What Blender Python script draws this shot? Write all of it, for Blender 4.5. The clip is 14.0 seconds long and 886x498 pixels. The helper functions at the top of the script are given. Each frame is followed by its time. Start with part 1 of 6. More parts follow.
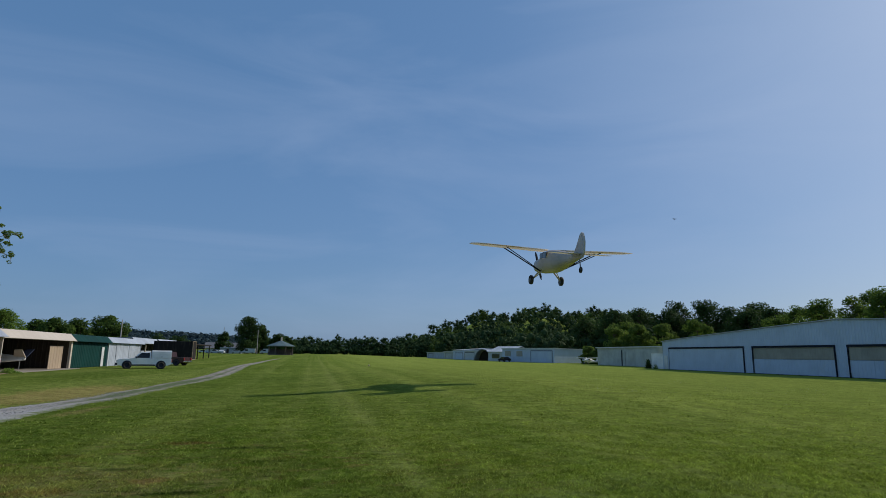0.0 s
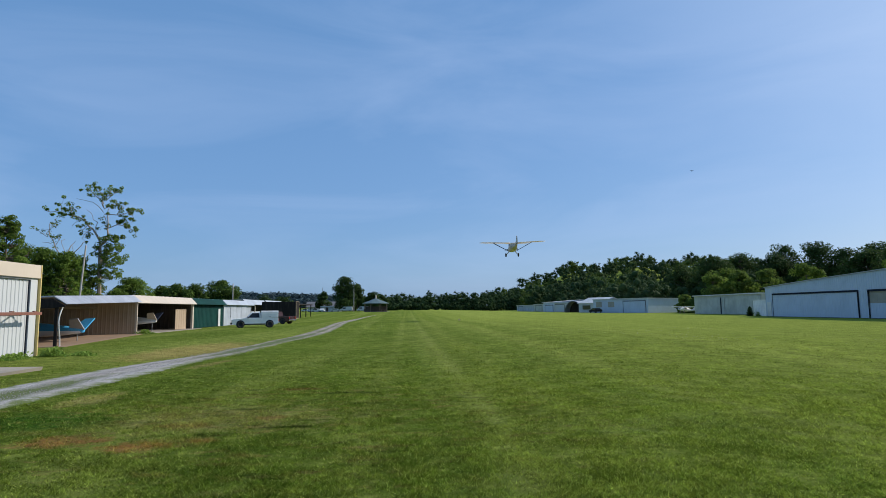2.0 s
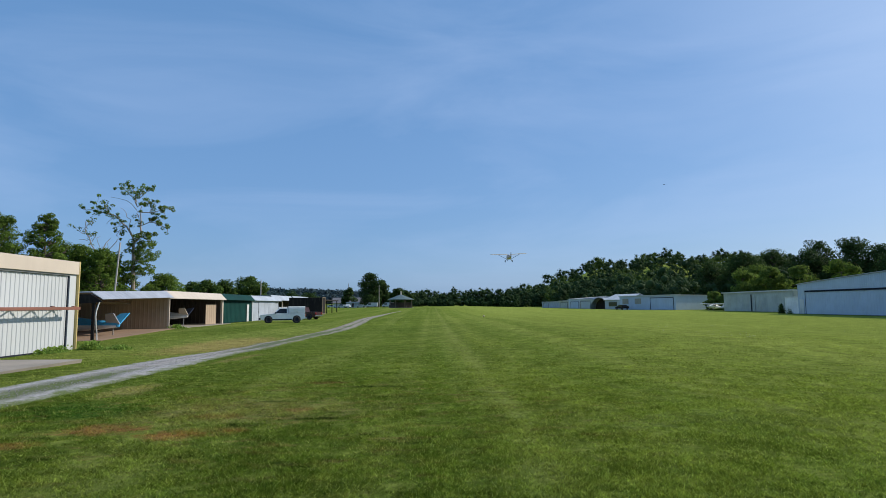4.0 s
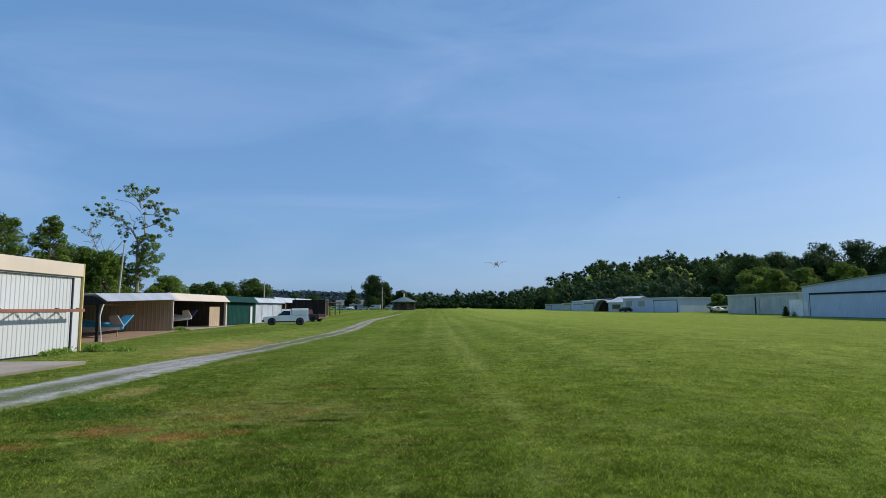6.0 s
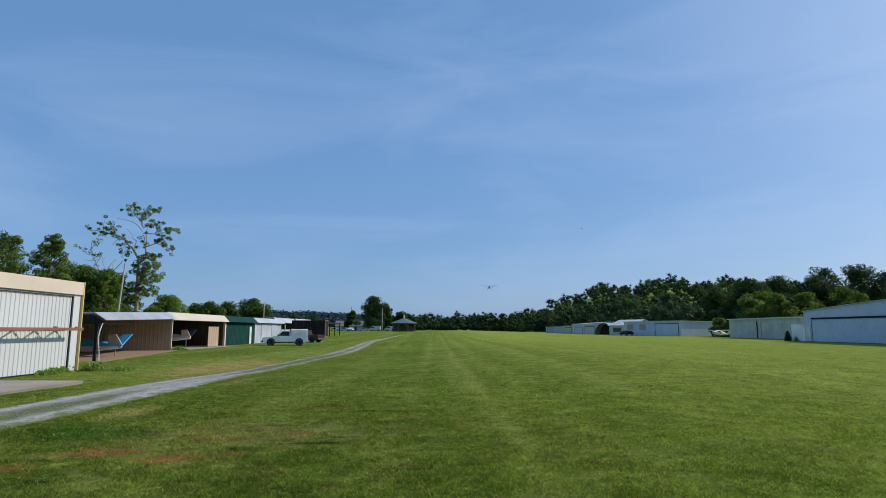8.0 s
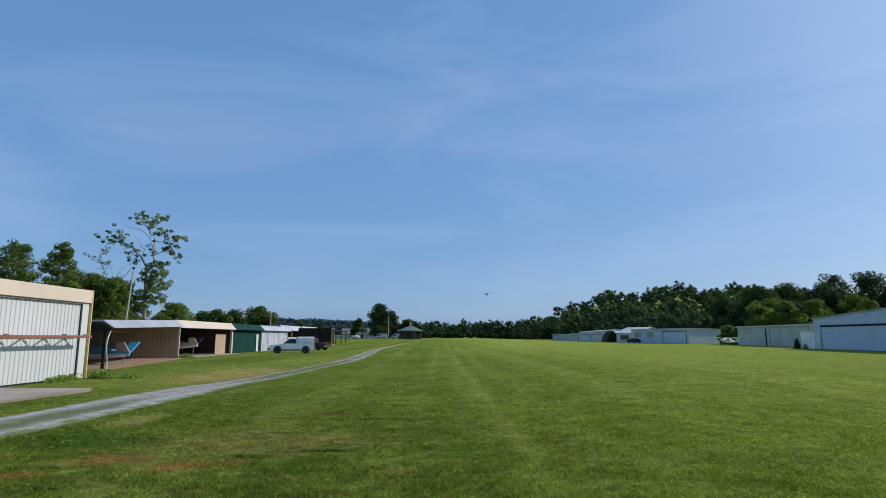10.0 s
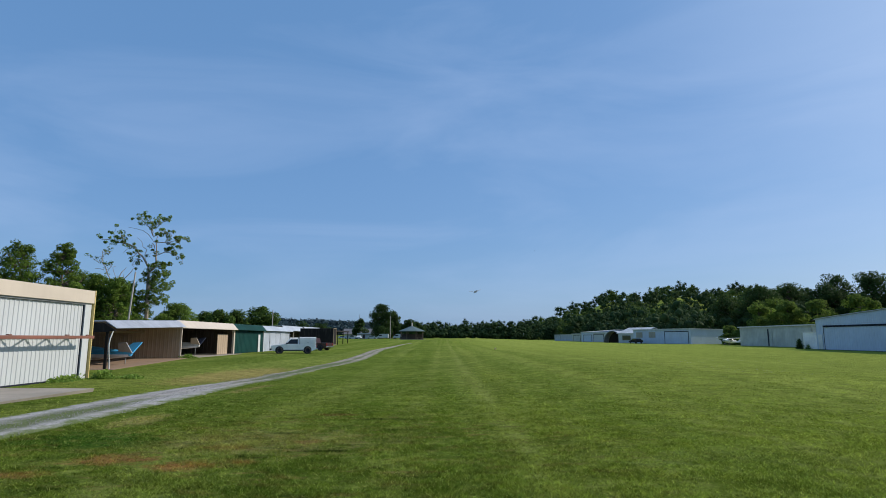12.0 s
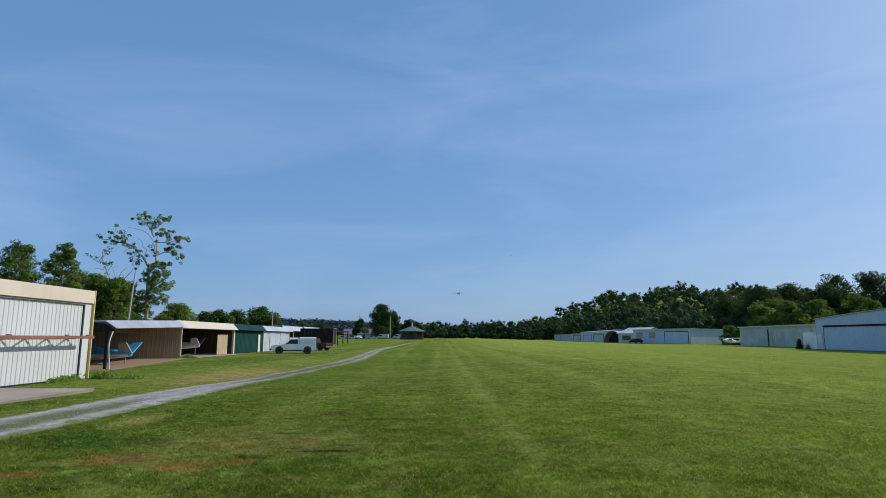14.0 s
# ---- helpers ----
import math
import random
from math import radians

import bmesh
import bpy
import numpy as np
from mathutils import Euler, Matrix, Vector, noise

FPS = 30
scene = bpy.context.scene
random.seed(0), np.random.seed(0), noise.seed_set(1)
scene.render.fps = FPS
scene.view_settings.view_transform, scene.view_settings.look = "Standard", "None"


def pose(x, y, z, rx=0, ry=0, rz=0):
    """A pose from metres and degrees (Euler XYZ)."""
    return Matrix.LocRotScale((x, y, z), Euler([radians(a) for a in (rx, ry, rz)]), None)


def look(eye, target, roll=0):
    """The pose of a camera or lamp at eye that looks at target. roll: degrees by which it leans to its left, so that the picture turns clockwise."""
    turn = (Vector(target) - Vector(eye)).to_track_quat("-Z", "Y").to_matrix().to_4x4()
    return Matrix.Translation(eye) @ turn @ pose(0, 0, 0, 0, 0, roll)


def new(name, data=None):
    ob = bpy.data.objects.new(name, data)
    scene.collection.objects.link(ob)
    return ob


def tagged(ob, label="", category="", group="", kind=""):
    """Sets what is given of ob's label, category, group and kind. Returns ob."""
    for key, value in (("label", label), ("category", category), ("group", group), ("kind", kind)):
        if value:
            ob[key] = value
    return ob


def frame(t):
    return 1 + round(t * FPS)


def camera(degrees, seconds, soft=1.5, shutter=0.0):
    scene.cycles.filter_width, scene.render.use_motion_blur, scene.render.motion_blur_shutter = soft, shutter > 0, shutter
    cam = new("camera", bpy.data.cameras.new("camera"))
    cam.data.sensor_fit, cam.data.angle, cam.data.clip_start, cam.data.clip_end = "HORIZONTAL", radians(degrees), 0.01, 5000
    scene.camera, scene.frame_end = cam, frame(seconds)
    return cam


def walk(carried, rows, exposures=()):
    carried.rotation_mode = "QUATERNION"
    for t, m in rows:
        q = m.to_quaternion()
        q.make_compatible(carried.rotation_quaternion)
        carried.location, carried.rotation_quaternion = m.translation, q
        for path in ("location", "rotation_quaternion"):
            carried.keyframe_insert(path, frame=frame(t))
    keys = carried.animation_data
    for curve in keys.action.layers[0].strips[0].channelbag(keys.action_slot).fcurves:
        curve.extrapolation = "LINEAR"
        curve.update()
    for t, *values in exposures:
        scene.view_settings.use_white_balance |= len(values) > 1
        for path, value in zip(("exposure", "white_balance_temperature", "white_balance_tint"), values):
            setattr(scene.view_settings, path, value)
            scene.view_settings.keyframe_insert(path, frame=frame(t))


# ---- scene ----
EYE = 1.7
cam = camera(75.9, 14.0, soft=0.9)
PATH = [
    (0.0, pose(-0.17, 1.10, EYE, 100.57, -0.81, -12.64)),
    (0.2, pose(-0.14, 0.90, EYE, 99.50, -0.57, -9.78)),
    (0.5, pose(-0.10, 0.68, EYE, 98.35, 0.00, -7.26)),
    (1.0, pose(-0.06, 0.42, EYE, 97.23, 0.44, -5.52)),
    (1.5, pose(-0.05, 0.33, EYE, 96.48, 0.65, -4.60)),
    (2.0, pose(-0.04, 0.25, EYE, 96.02, 0.70, -3.62)),
    (2.5, pose(-0.03, 0.18, EYE, 95.76, 0.65, -2.74)),
    (3.0, pose(-0.01, 0.10, EYE, 95.66, 0.58, -2.01)),
    (5.5, pose(-0.01, 0.04, EYE, 95.73, 0.50, -0.80)),
    (6.0, pose(-0.01, 0.04, EYE, 95.90, 0.46, -0.82)),
    (6.5, pose(-0.01, 0.04, EYE, 96.16, 0.42, -0.81)),
    (7.0, pose(-0.01, 0.04, EYE, 96.71, 0.27, -0.81)),
    (7.5, pose(-0.01, 0.04, EYE, 97.47, 0.03, -0.80)),
    (8.0, pose(-0.01, 0.04, EYE, 98.06, -0.01, -0.81)),
    (10.5, pose(0.00, 0.00, EYE, 98.83, -0.00, -0.04)),
    (11.0, pose(0.00, 0.00, EYE, 98.84, -0.00, 0.00)),
    (14.0, pose(0.00, 0.00, EYE, 98.85, 0.01, 0.00)),
]
EXPOSURES = [(0.0, -0.45), (0.3, -0.22), (0.7, -0.08), (1.2, 0.03), (2.0, 0.07), (6.0, 0.07), (8.0, 0.01), (14.0, 0.01)]
walk(cam, PATH, EXPOSURES)

# ---- light: a clear morning, the sun to the right of the runway ----
SUN_AZ, SUN_EL = 74.5, 34.7


def make_world():
    world = bpy.data.worlds.new("sky")
    scene.world = world
    world.use_nodes = True
    nt = world.node_tree
    nt.nodes.clear()
    out = nt.nodes.new("ShaderNodeOutputWorld")
    bg = nt.nodes.new("ShaderNodeBackground")
    sky = nt.nodes.new("ShaderNodeTexSky")
    sky.sky_type = "NISHITA"
    sky.sun_disc = False
    sky.sun_elevation, sky.sun_rotation = radians(SUN_EL), radians(SUN_AZ)
    sky.air_density, sky.dust_density, sky.ozone_density = 1.0, 1.2, 3.0
    # thin streaks of high cloud over the whole sky
    co = nt.nodes.new("ShaderNodeTexCoord")
    mp = nt.nodes.new("ShaderNodeMapping")
    mp.inputs["Scale"].default_value = (1.0, 1.4, 4.5)
    mp.inputs["Rotation"].default_value = (0.12, -0.3, 0.4)
    nz = nt.nodes.new("ShaderNodeTexNoise")
    nz.inputs["Scale"].default_value = 1.7
    nz.inputs["Detail"].default_value = 7.0
    nz.inputs["Roughness"].default_value = 0.55
    nz.inputs["Distortion"].default_value = 0.7
    rp = nt.nodes.new("ShaderNodeValToRGB")
    rp.color_ramp.elements[0].position, rp.color_ramp.elements[1].position = 0.42, 0.78
    rp.color_ramp.elements[0].color = (0, 0, 0, 1)
    rp.color_ramp.elements[1].color = (0.33, 0.33, 0.33, 1)
    mix = nt.nodes.new("ShaderNodeMix")
    mix.data_type = "RGBA"
    hs = nt.nodes.new("ShaderNodeHueSaturation")
    hs.inputs["Hue"].default_value = 0.507
    hs.inputs["Saturation"].default_value = 1.0
    nt.links.new(co.outputs["Generated"], mp.inputs["Vector"])
    nt.links.new(mp.outputs["Vector"], nz.inputs["Vector"])
    nt.links.new(nz.outputs["Fac"], rp.inputs["Fac"])
    nt.links.new(rp.outputs["Color"], mix.inputs["Factor"])
    nt.links.new(sky.outputs["Color"], hs.inputs["Color"])
    # an even veil of haze in front of the clear sky
    veil = nt.nodes.new("ShaderNodeMix")
    veil.data_type = "RGBA"
    veil.inputs["Factor"].default_value = 0.52
    veil.inputs["B"].default_value = (1.60, 3.95, 7.9, 1)
    nt.links.new(hs.outputs["Color"], veil.inputs["A"])
    nt.links.new(veil.outputs["Result"], mix.inputs["A"])
    mix.inputs["B"].default_value = (4.6, 6.0, 8.8, 1)
    # haze and thin cloud scatter more light near the sun
    a, e = radians(SUN_AZ), radians(SUN_EL)
    way = Vector((math.sin(a) * math.cos(e), math.cos(a) * math.cos(e), math.sin(e)))
    near = nt.nodes.new("ShaderNodeVectorMath")
    near.operation = "DOT_PRODUCT"
    near.inputs[1].default_value = way
    nt.links.new(co.outputs["Generated"], near.inputs[0])
    aureole = nt.nodes.new("ShaderNodeMapRange")
    aureole.interpolation_type = "SMOOTHSTEP"
    aureole.inputs["From Min"].default_value, aureole.inputs["From Max"].default_value = 0.66, 1.04
    aureole.inputs["To Max"].default_value = 0.22
    nt.links.new(near.outputs["Value"], aureole.inputs["Value"])
    shine = nt.nodes.new("ShaderNodeMix")
    shine.data_type = "RGBA"
    shine.inputs["B"].default_value = (7.4, 9.2, 11.8, 1)
    nt.links.new(aureole.outputs["Result"], shine.inputs["Factor"])
    nt.links.new(mix.outputs["Result"], shine.inputs["A"])
    nt.links.new(shine.outputs["Result"], bg.inputs["Color"])
    bg.inputs["Strength"].default_value = 0.1
    nt.links.new(bg.outputs["Background"], out.inputs["Surface"])
    data = bpy.data.lights.new("sun", "SUN")
    data.energy, data.angle, data.color = 4.2, radians(0.53), (1.0, 0.93, 0.82)
    new("sun", data).matrix_world = look(way * 200, (0, 0, 0))


make_world()


# ---- materials ----
def nodes_of(name):
    m = bpy.data.materials.new(name)
    m.use_nodes = True
    return m, m.node_tree, m.node_tree.nodes["Principled BSDF"]


def node(nt, kind, **values):
    n = nt.nodes.new(kind)
    for key, value in values.items():
        n.inputs[key].default_value = value
    return n


def mixed(nt, factor, a, b):
    n = nt.nodes.new("ShaderNodeMix")
    n.data_type = "RGBA"
    for key, value in (("Factor", factor), ("A", a), ("B", b)):
        if isinstance(value, (tuple, float, int)):
            n.inputs[key].default_value = (*value, 1) if isinstance(value, tuple) else value
        else:
            nt.links.new(value, n.inputs[key])
    return n.outputs["Result"]


def noise_of(nt, vector, scale, detail=4.0, rough=0.55, low=0.35, high=0.65):
    n = node(nt, "ShaderNodeTexNoise", Scale=scale, Detail=detail, Roughness=rough)
    nt.links.new(vector, n.inputs["Vector"])
    r = nt.nodes.new("ShaderNodeMapRange")
    r.inputs["From Min"].default_value, r.inputs["From Max"].default_value = low, high
    nt.links.new(n.outputs["Fac"], r.inputs["Value"])
    return r.outputs["Result"]


def bumped(nt, bsdf, height, strength, distance):
    b = node(nt, "ShaderNodeBump", Strength=strength, Distance=distance)
    nt.links.new(height, b.inputs["Height"])
    nt.links.new(b.outputs["Normal"], bsdf.inputs["Normal"])


def painted(name, color, rough=0.5, dirt=0.25, metal=0.0, stain=(0.16, 0.13, 0.1), scale=1.0, spec=0.5, fade=0.13):
    """Paint, metal or board with dust and run marks, fine grain."""
    m, nt, bsdf = nodes_of(name)
    co = nt.nodes.new("ShaderNodeTexCoord").outputs["Object"]
    mp = nt.nodes.new("ShaderNodeMapping")
    mp.inputs["Scale"].default_value = (2.2 * scale, 2.2 * scale, 0.35 * scale)
    nt.links.new(co, mp.inputs["Vector"])
    runs = noise_of(nt, mp.outputs["Vector"], 2.0, 6.0, 0.6, 0.48, 0.8)
    big = noise_of(nt, co, 0.5 * scale, 3.0)
    fine = noise_of(nt, co, 30.0 * scale, 3.0)
    lighter = tuple(min(1.0, c * (1 + fade)) for c in color)
    darker = tuple(c * (1 - fade) for c in color)
    base = mixed(nt, big, darker, lighter)
    mul = nt.nodes.new("ShaderNodeMath")
    mul.operation = "MULTIPLY"
    mul.inputs[1].default_value = dirt
    nt.links.new(runs, mul.inputs[0])
    base = mixed(nt, mul.outputs["Value"], base, stain)
    nt.links.new(base, bsdf.inputs["Base Color"])
    bsdf.inputs["Roughness"].default_value = rough
    bsdf.inputs["Metallic"].default_value = metal
    bsdf.inputs["Specular IOR Level"].default_value = spec
    bumped(nt, bsdf, fine, 0.12, 0.01)
    return m


def leafy(name, dark, light, through_light=0.35, deep=0.42):
    """Leaves: each one its own green, light passing through."""
    m, nt, bsdf = nodes_of(name)
    geo = nt.nodes.new("ShaderNodeNewGeometry")
    co = nt.nodes.new("ShaderNodeTexCoord").outputs["Object"]
    patch = noise_of(nt, co, 0.13, 2.0, 0.5, 0.38, 0.62)
    c1 = mixed(nt, geo.outputs["Random Per Island"], dark, light)
    c2 = mixed(nt, geo.outputs["Random Per Island"], tuple(c * deep for c in dark), tuple(c * (deep + 0.12) for c in light))
    col = mixed(nt, patch, c2, c1)
    nt.links.new(col, bsdf.inputs["Base Color"])
    bsdf.inputs["Roughness"].default_value = 0.75
    bsdf.inputs["Specular IOR Level"].default_value = 0.1
    tr = nt.nodes.new("ShaderNodeBsdfTranslucent")
    nt.links.new(col, tr.inputs["Color"])
    mx = nt.nodes.new("ShaderNodeMixShader")
    mx.inputs["Fac"].default_value = through_light
    nt.links.new(bsdf.outputs["BSDF"], mx.inputs[1])
    nt.links.new(tr.outputs["BSDF"], mx.inputs[2])
    nt.links.new(mx.outputs["Shader"], nt.nodes["Material Output"].inputs["Surface"])
    return m


def doped():
    """Doped wing fabric, through which the sun glows."""
    m, nt, bsdf = nodes_of("doped_fabric")
    co = nt.nodes.new("ShaderNodeTexCoord").outputs["Object"]
    col = mixed(nt, noise_of(nt, co, 1.5, 4.0), (0.76, 0.68, 0.57), (0.84, 0.77, 0.66))
    nt.links.new(col, bsdf.inputs["Base Color"])
    bsdf.inputs["Roughness"].default_value = 0.5
    tr = nt.nodes.new("ShaderNodeBsdfTranslucent")
    nt.links.new(col, tr.inputs["Color"])
    mx = nt.nodes.new("ShaderNodeMixShader")
    mx.inputs["Fac"].default_value = 0.65
    nt.links.new(bsdf.outputs["BSDF"], mx.inputs[1])
    nt.links.new(tr.outputs["BSDF"], mx.inputs[2])
    nt.links.new(mx.outputs["Shader"], nt.nodes["Material Output"].inputs["Surface"])
    return m


def turf(name, standing=False):
    """Mown grass: stripes along the runway, yellowed and bare patches; standing blades each have their own green."""
    m, nt, bsdf = nodes_of(name)
    co = nt.nodes.new("ShaderNodeTexCoord").outputs["Object"]
    lanes = nt.nodes.new("ShaderNodeMapping")
    lanes.inputs["Scale"].default_value = (1.0, 0.02, 1.0)
    lanes.inputs["Location"].default_value = (7.3, 0.4, 0)
    lanes.inputs["Rotation"].default_value = (0, 0, radians(1.0))
    nt.links.new(co, lanes.inputs["Vector"])
    stripe = noise_of(nt, lanes.outputs["Vector"], 0.55, 3.0, 0.6, 0.34, 0.66)
    tracks = noise_of(nt, lanes.outputs["Vector"], 1.6, 2.0, 0.5, 0.52, 0.85)
    patch = noise_of(nt, co, 0.11, 4.0, 0.6, 0.35, 0.65)
    tuft = noise_of(nt, co, 3.2, 4.0, 0.65, 0.3, 0.7)
    blade = noise_of(nt, co, 60.0, 3.0, 0.7, 0.25, 0.75)
    green = mixed(nt, stripe, (0.136, 0.194, 0.027), (0.265, 0.312, 0.053))
    green = mixed(nt, tracks, green, (0.270, 0.310, 0.080))
    lush = mixed(nt, tuft, (0.064, 0.112, 0.017), (0.148, 0.194, 0.032))
    # the flying strip is more worn and yellow than the turf beside the lane
    sx = nt.nodes.new("ShaderNodeSeparateXYZ")
    nt.links.new(co, sx.inputs["Vector"])
    worn = nt.nodes.new("ShaderNodeMapRange")
    worn.inputs["From Min"].default_value, worn.inputs["From Max"].default_value = -9.0, 9.0
    worn.inputs["To Min"].default_value, worn.inputs["To Max"].default_value = -0.25, 0.35
    nt.links.new(sx.outputs["X"], worn.inputs["Value"])
    add = nt.nodes.new("ShaderNodeMath")
    add.operation = "ADD"
    add.use_clamp = True
    nt.links.new(patch, add.inputs[0])
    nt.links.new(worn.outputs["Result"], add.inputs[1])
    col = mixed(nt, add.outputs["Value"], lush, green)
    # mottles a metre and a hand's width across
    def share(value, amount):
        n = nt.nodes.new("ShaderNodeMath")
        n.operation = "MULTIPLY"
        n.inputs[1].default_value = amount
        nt.links.new(value, n.inputs[0])
        return n.outputs["Value"]
    col = mixed(nt, share(noise_of(nt, co, 0.9, 6.0, 0.7, 0.46, 0.66), 0.42), col, (0.075, 0.132, 0.018))
    col = mixed(nt, share(noise_of(nt, co, 1.9, 7.0, 0.75, 0.50, 0.66), 0.60), col, (0.300, 0.325, 0.085))
    col = mixed(nt, share(noise_of(nt, co, 2.3, 6.0, 0.7, 0.50, 0.62), 0.35), col, (0.060, 0.118, 0.016))
    col = mixed(nt, share(noise_of(nt, co, 3.3, 6.0, 0.75, 0.50, 0.62), 0.45), col, (0.330, 0.365, 0.090))
    clod = noise_of(nt, co, 5.0, 8.0, 0.85, 0.42, 0.60)
    dim = nt.nodes.new("ShaderNodeMath")
    dim.operation = "MULTIPLY"
    dim.inputs[1].default_value = 0.42
    nt.links.new(clod, dim.inputs[0])
    col = mixed(nt, dim.outputs["Value"], col, (0.058, 0.100, 0.018))
    half = nt.nodes.new("ShaderNodeMath")
    half.operation = "MULTIPLY"
    half.inputs[1].default_value = 0.40
    nt.links.new(blade, half.inputs[0])
    col = mixed(nt, half.outputs["Value"], col, (0.060, 0.100, 0.016))
    passes = noise_of(nt, lanes.outputs["Vector"], 0.42, 1.0, 0.5, 0.47, 0.60)
    sw = nt.nodes.new("ShaderNodeMath")
    sw.operation = "MULTIPLY"
    sw.inputs[1].default_value = 0.3
    nt.links.new(passes, sw.inputs[0])
    col = mixed(nt, sw.outputs["Value"], col, (0.255, 0.290, 0.075))
    # straw-pale wheel tracks and a lush strip beside them, all along the runway
    def band(at, half, soft, amount, tone):
        off = nt.nodes.new("ShaderNodeMath")
        off.operation = "SUBTRACT"
        off.inputs[1].default_value = at
        wob = nt.nodes.new("ShaderNodeMath")
        wob.operation = "MULTIPLY_ADD"
        wob.inputs[1].default_value = half
        nt.links.new(noise_of(nt, co, 0.35, 3.0, 0.5, 0.5, 1.0), wob.inputs[0])
        nt.links.new(sx.outputs["X"], wob.inputs[2])
        nt.links.new(wob.outputs["Value"], off.inputs[0])
        size = nt.nodes.new("ShaderNodeMath")
        size.operation = "ABSOLUTE"
        nt.links.new(off.outputs["Value"], size.inputs[0])
        ring = nt.nodes.new("ShaderNodeMapRange")
        ring.inputs["From Min"].default_value, ring.inputs["From Max"].default_value = half + soft, max(0.0, half - soft)
        ring.inputs["To Max"].default_value = amount
        nt.links.new(size.outputs["Value"], ring.inputs["Value"])
        both = nt.nodes.new("ShaderNodeMath")
        both.operation = "MULTIPLY"
        nt.links.new(ring.outputs["Result"], both.inputs[0])
        nt.links.new(noise_of(nt, co, 0.45, 6.0, 0.75, 0.38, 0.62), both.inputs[1])
        return mixed(nt, both.outputs["Value"], col, tone)
    for at, half, soft, amount, tone in ((1.25, 0.20, 0.2, 0.46, (0.310, 0.335, 0.105)), (-0.55, 0.20, 0.2, 0.34, (0.290, 0.325, 0.090)), (2.6, 0.3, 0.3, 0.15, (0.290, 0.320, 0.085)),
                                         (4.3, 0.5, 0.45, 0.34, (0.080, 0.150, 0.020)), (0.4, 0.35, 0.3, 0.32, (0.090, 0.150, 0.022)), (-1.7, 0.6, 0.4, 0.25, (0.085, 0.140, 0.022))):
        col = band(at, half, soft, amount, tone)
    # turf turns paler and yellower across the runway
    paler = nt.nodes.new("ShaderNodeMapRange")
    paler.inputs["From Min"].default_value, paler.inputs["From Max"].default_value = 0.0, 14.0
    paler.inputs["To Max"].default_value = 0.48
    nt.links.new(sx.outputs["X"], paler.inputs["Value"])
    col = mixed(nt, paler.outputs["Result"], col, (0.270, 0.318, 0.068))
    # bare, reddish ground where the mower scalped it, near the gravel lane, and narrow dark streaks
    def spot(x, y, rx, ry, cut):
        mp = nt.nodes.new("ShaderNodeMapping")
        mp.vector_type = "TEXTURE"
        mp.inputs["Location"].default_value = (x, y, 0)
        mp.inputs["Scale"].default_value = (rx, ry, 1000)
        nt.links.new(co, mp.inputs["Vector"])
        ln = nt.nodes.new("ShaderNodeVectorMath")
        ln.operation = "LENGTH"
        nt.links.new(mp.outputs["Vector"], ln.inputs[0])
        ragged = noise_of(nt, co, 4.0, 6.0, 0.7, 0.2, 0.8)
        ad = nt.nodes.new("ShaderNodeMath")
        ad.operation = "ADD"
        nt.links.new(ln.outputs["Value"], ad.inputs[0])
        nt.links.new(ragged, ad.inputs[1])
        r = nt.nodes.new("ShaderNodeMapRange")
        r.inputs["From Min"].default_value, r.inputs["From Max"].default_value = cut + 0.25, cut - 0.15
        nt.links.new(ad.outputs["Value"], r.inputs["Value"])
        tufts = noise_of(nt, co, 7.0, 5.0, 0.75, 0.30, 0.52)
        mu = nt.nodes.new("ShaderNodeMath")
        mu.operation = "MULTIPLY"
        nt.links.new(r.outputs["Result"], mu.inputs[0])
        nt.links.new(tufts, mu.inputs[1])
        return mu.outputs["Value"]
    for x, y, rx, ry, cut, tone in ((-3.2, 9.8, 4.5, 2.6, 0.85, (0.230, 0.225, 0.075)), (-5.9, 9.9, 1.9, 1.3, 1.05, (0.050, 0.112, 0.018)), (4.0, 8.5, 6.0, 2.5, 0.6, (0.170, 0.215, 0.055)),
                                    (-6.3, 12.2, 0.7, 1.6, 1.0, (0.300, 0.270, 0.100)), (-4.65, 8.35, 0.95, 0.60, 1.0, (0.255, 0.142, 0.052)), (-3.5, 7.95, 0.75, 0.42, 1.05, (0.270, 0.145, 0.050)),
                                    (-5.4, 7.45, 0.8, 0.4, 0.95, (0.230, 0.145, 0.048)), (-2.74, 8.15, 0.35, 0.25, 1.0, (0.230, 0.135, 0.045)), (-3.4, 9.2, 0.9, 0.4, 0.9, (0.230, 0.170, 0.060)), (-2.2, 9.7, 0.6, 0.35, 0.9, (0.235, 0.165, 0.060)),
                                    (-2.3, 13.0, 0.9, 0.4, 0.95, (0.140, 0.095, 0.035)), (-10.9, 31.0, 1.6, 8.0, 1.4, (0.290, 0.240, 0.085)),
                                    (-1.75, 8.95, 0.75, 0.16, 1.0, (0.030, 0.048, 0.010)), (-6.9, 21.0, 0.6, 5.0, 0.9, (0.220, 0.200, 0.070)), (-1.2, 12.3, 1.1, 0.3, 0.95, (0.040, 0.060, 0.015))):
        col = mixed(nt, spot(x, y, rx, ry, cut), col, tone)
    # uneven, scuffed turf with thatch near the lane's bend; shade in its hollows painted dark
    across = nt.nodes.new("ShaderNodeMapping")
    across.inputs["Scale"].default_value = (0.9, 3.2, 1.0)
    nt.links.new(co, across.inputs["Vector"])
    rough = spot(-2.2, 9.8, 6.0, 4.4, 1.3)
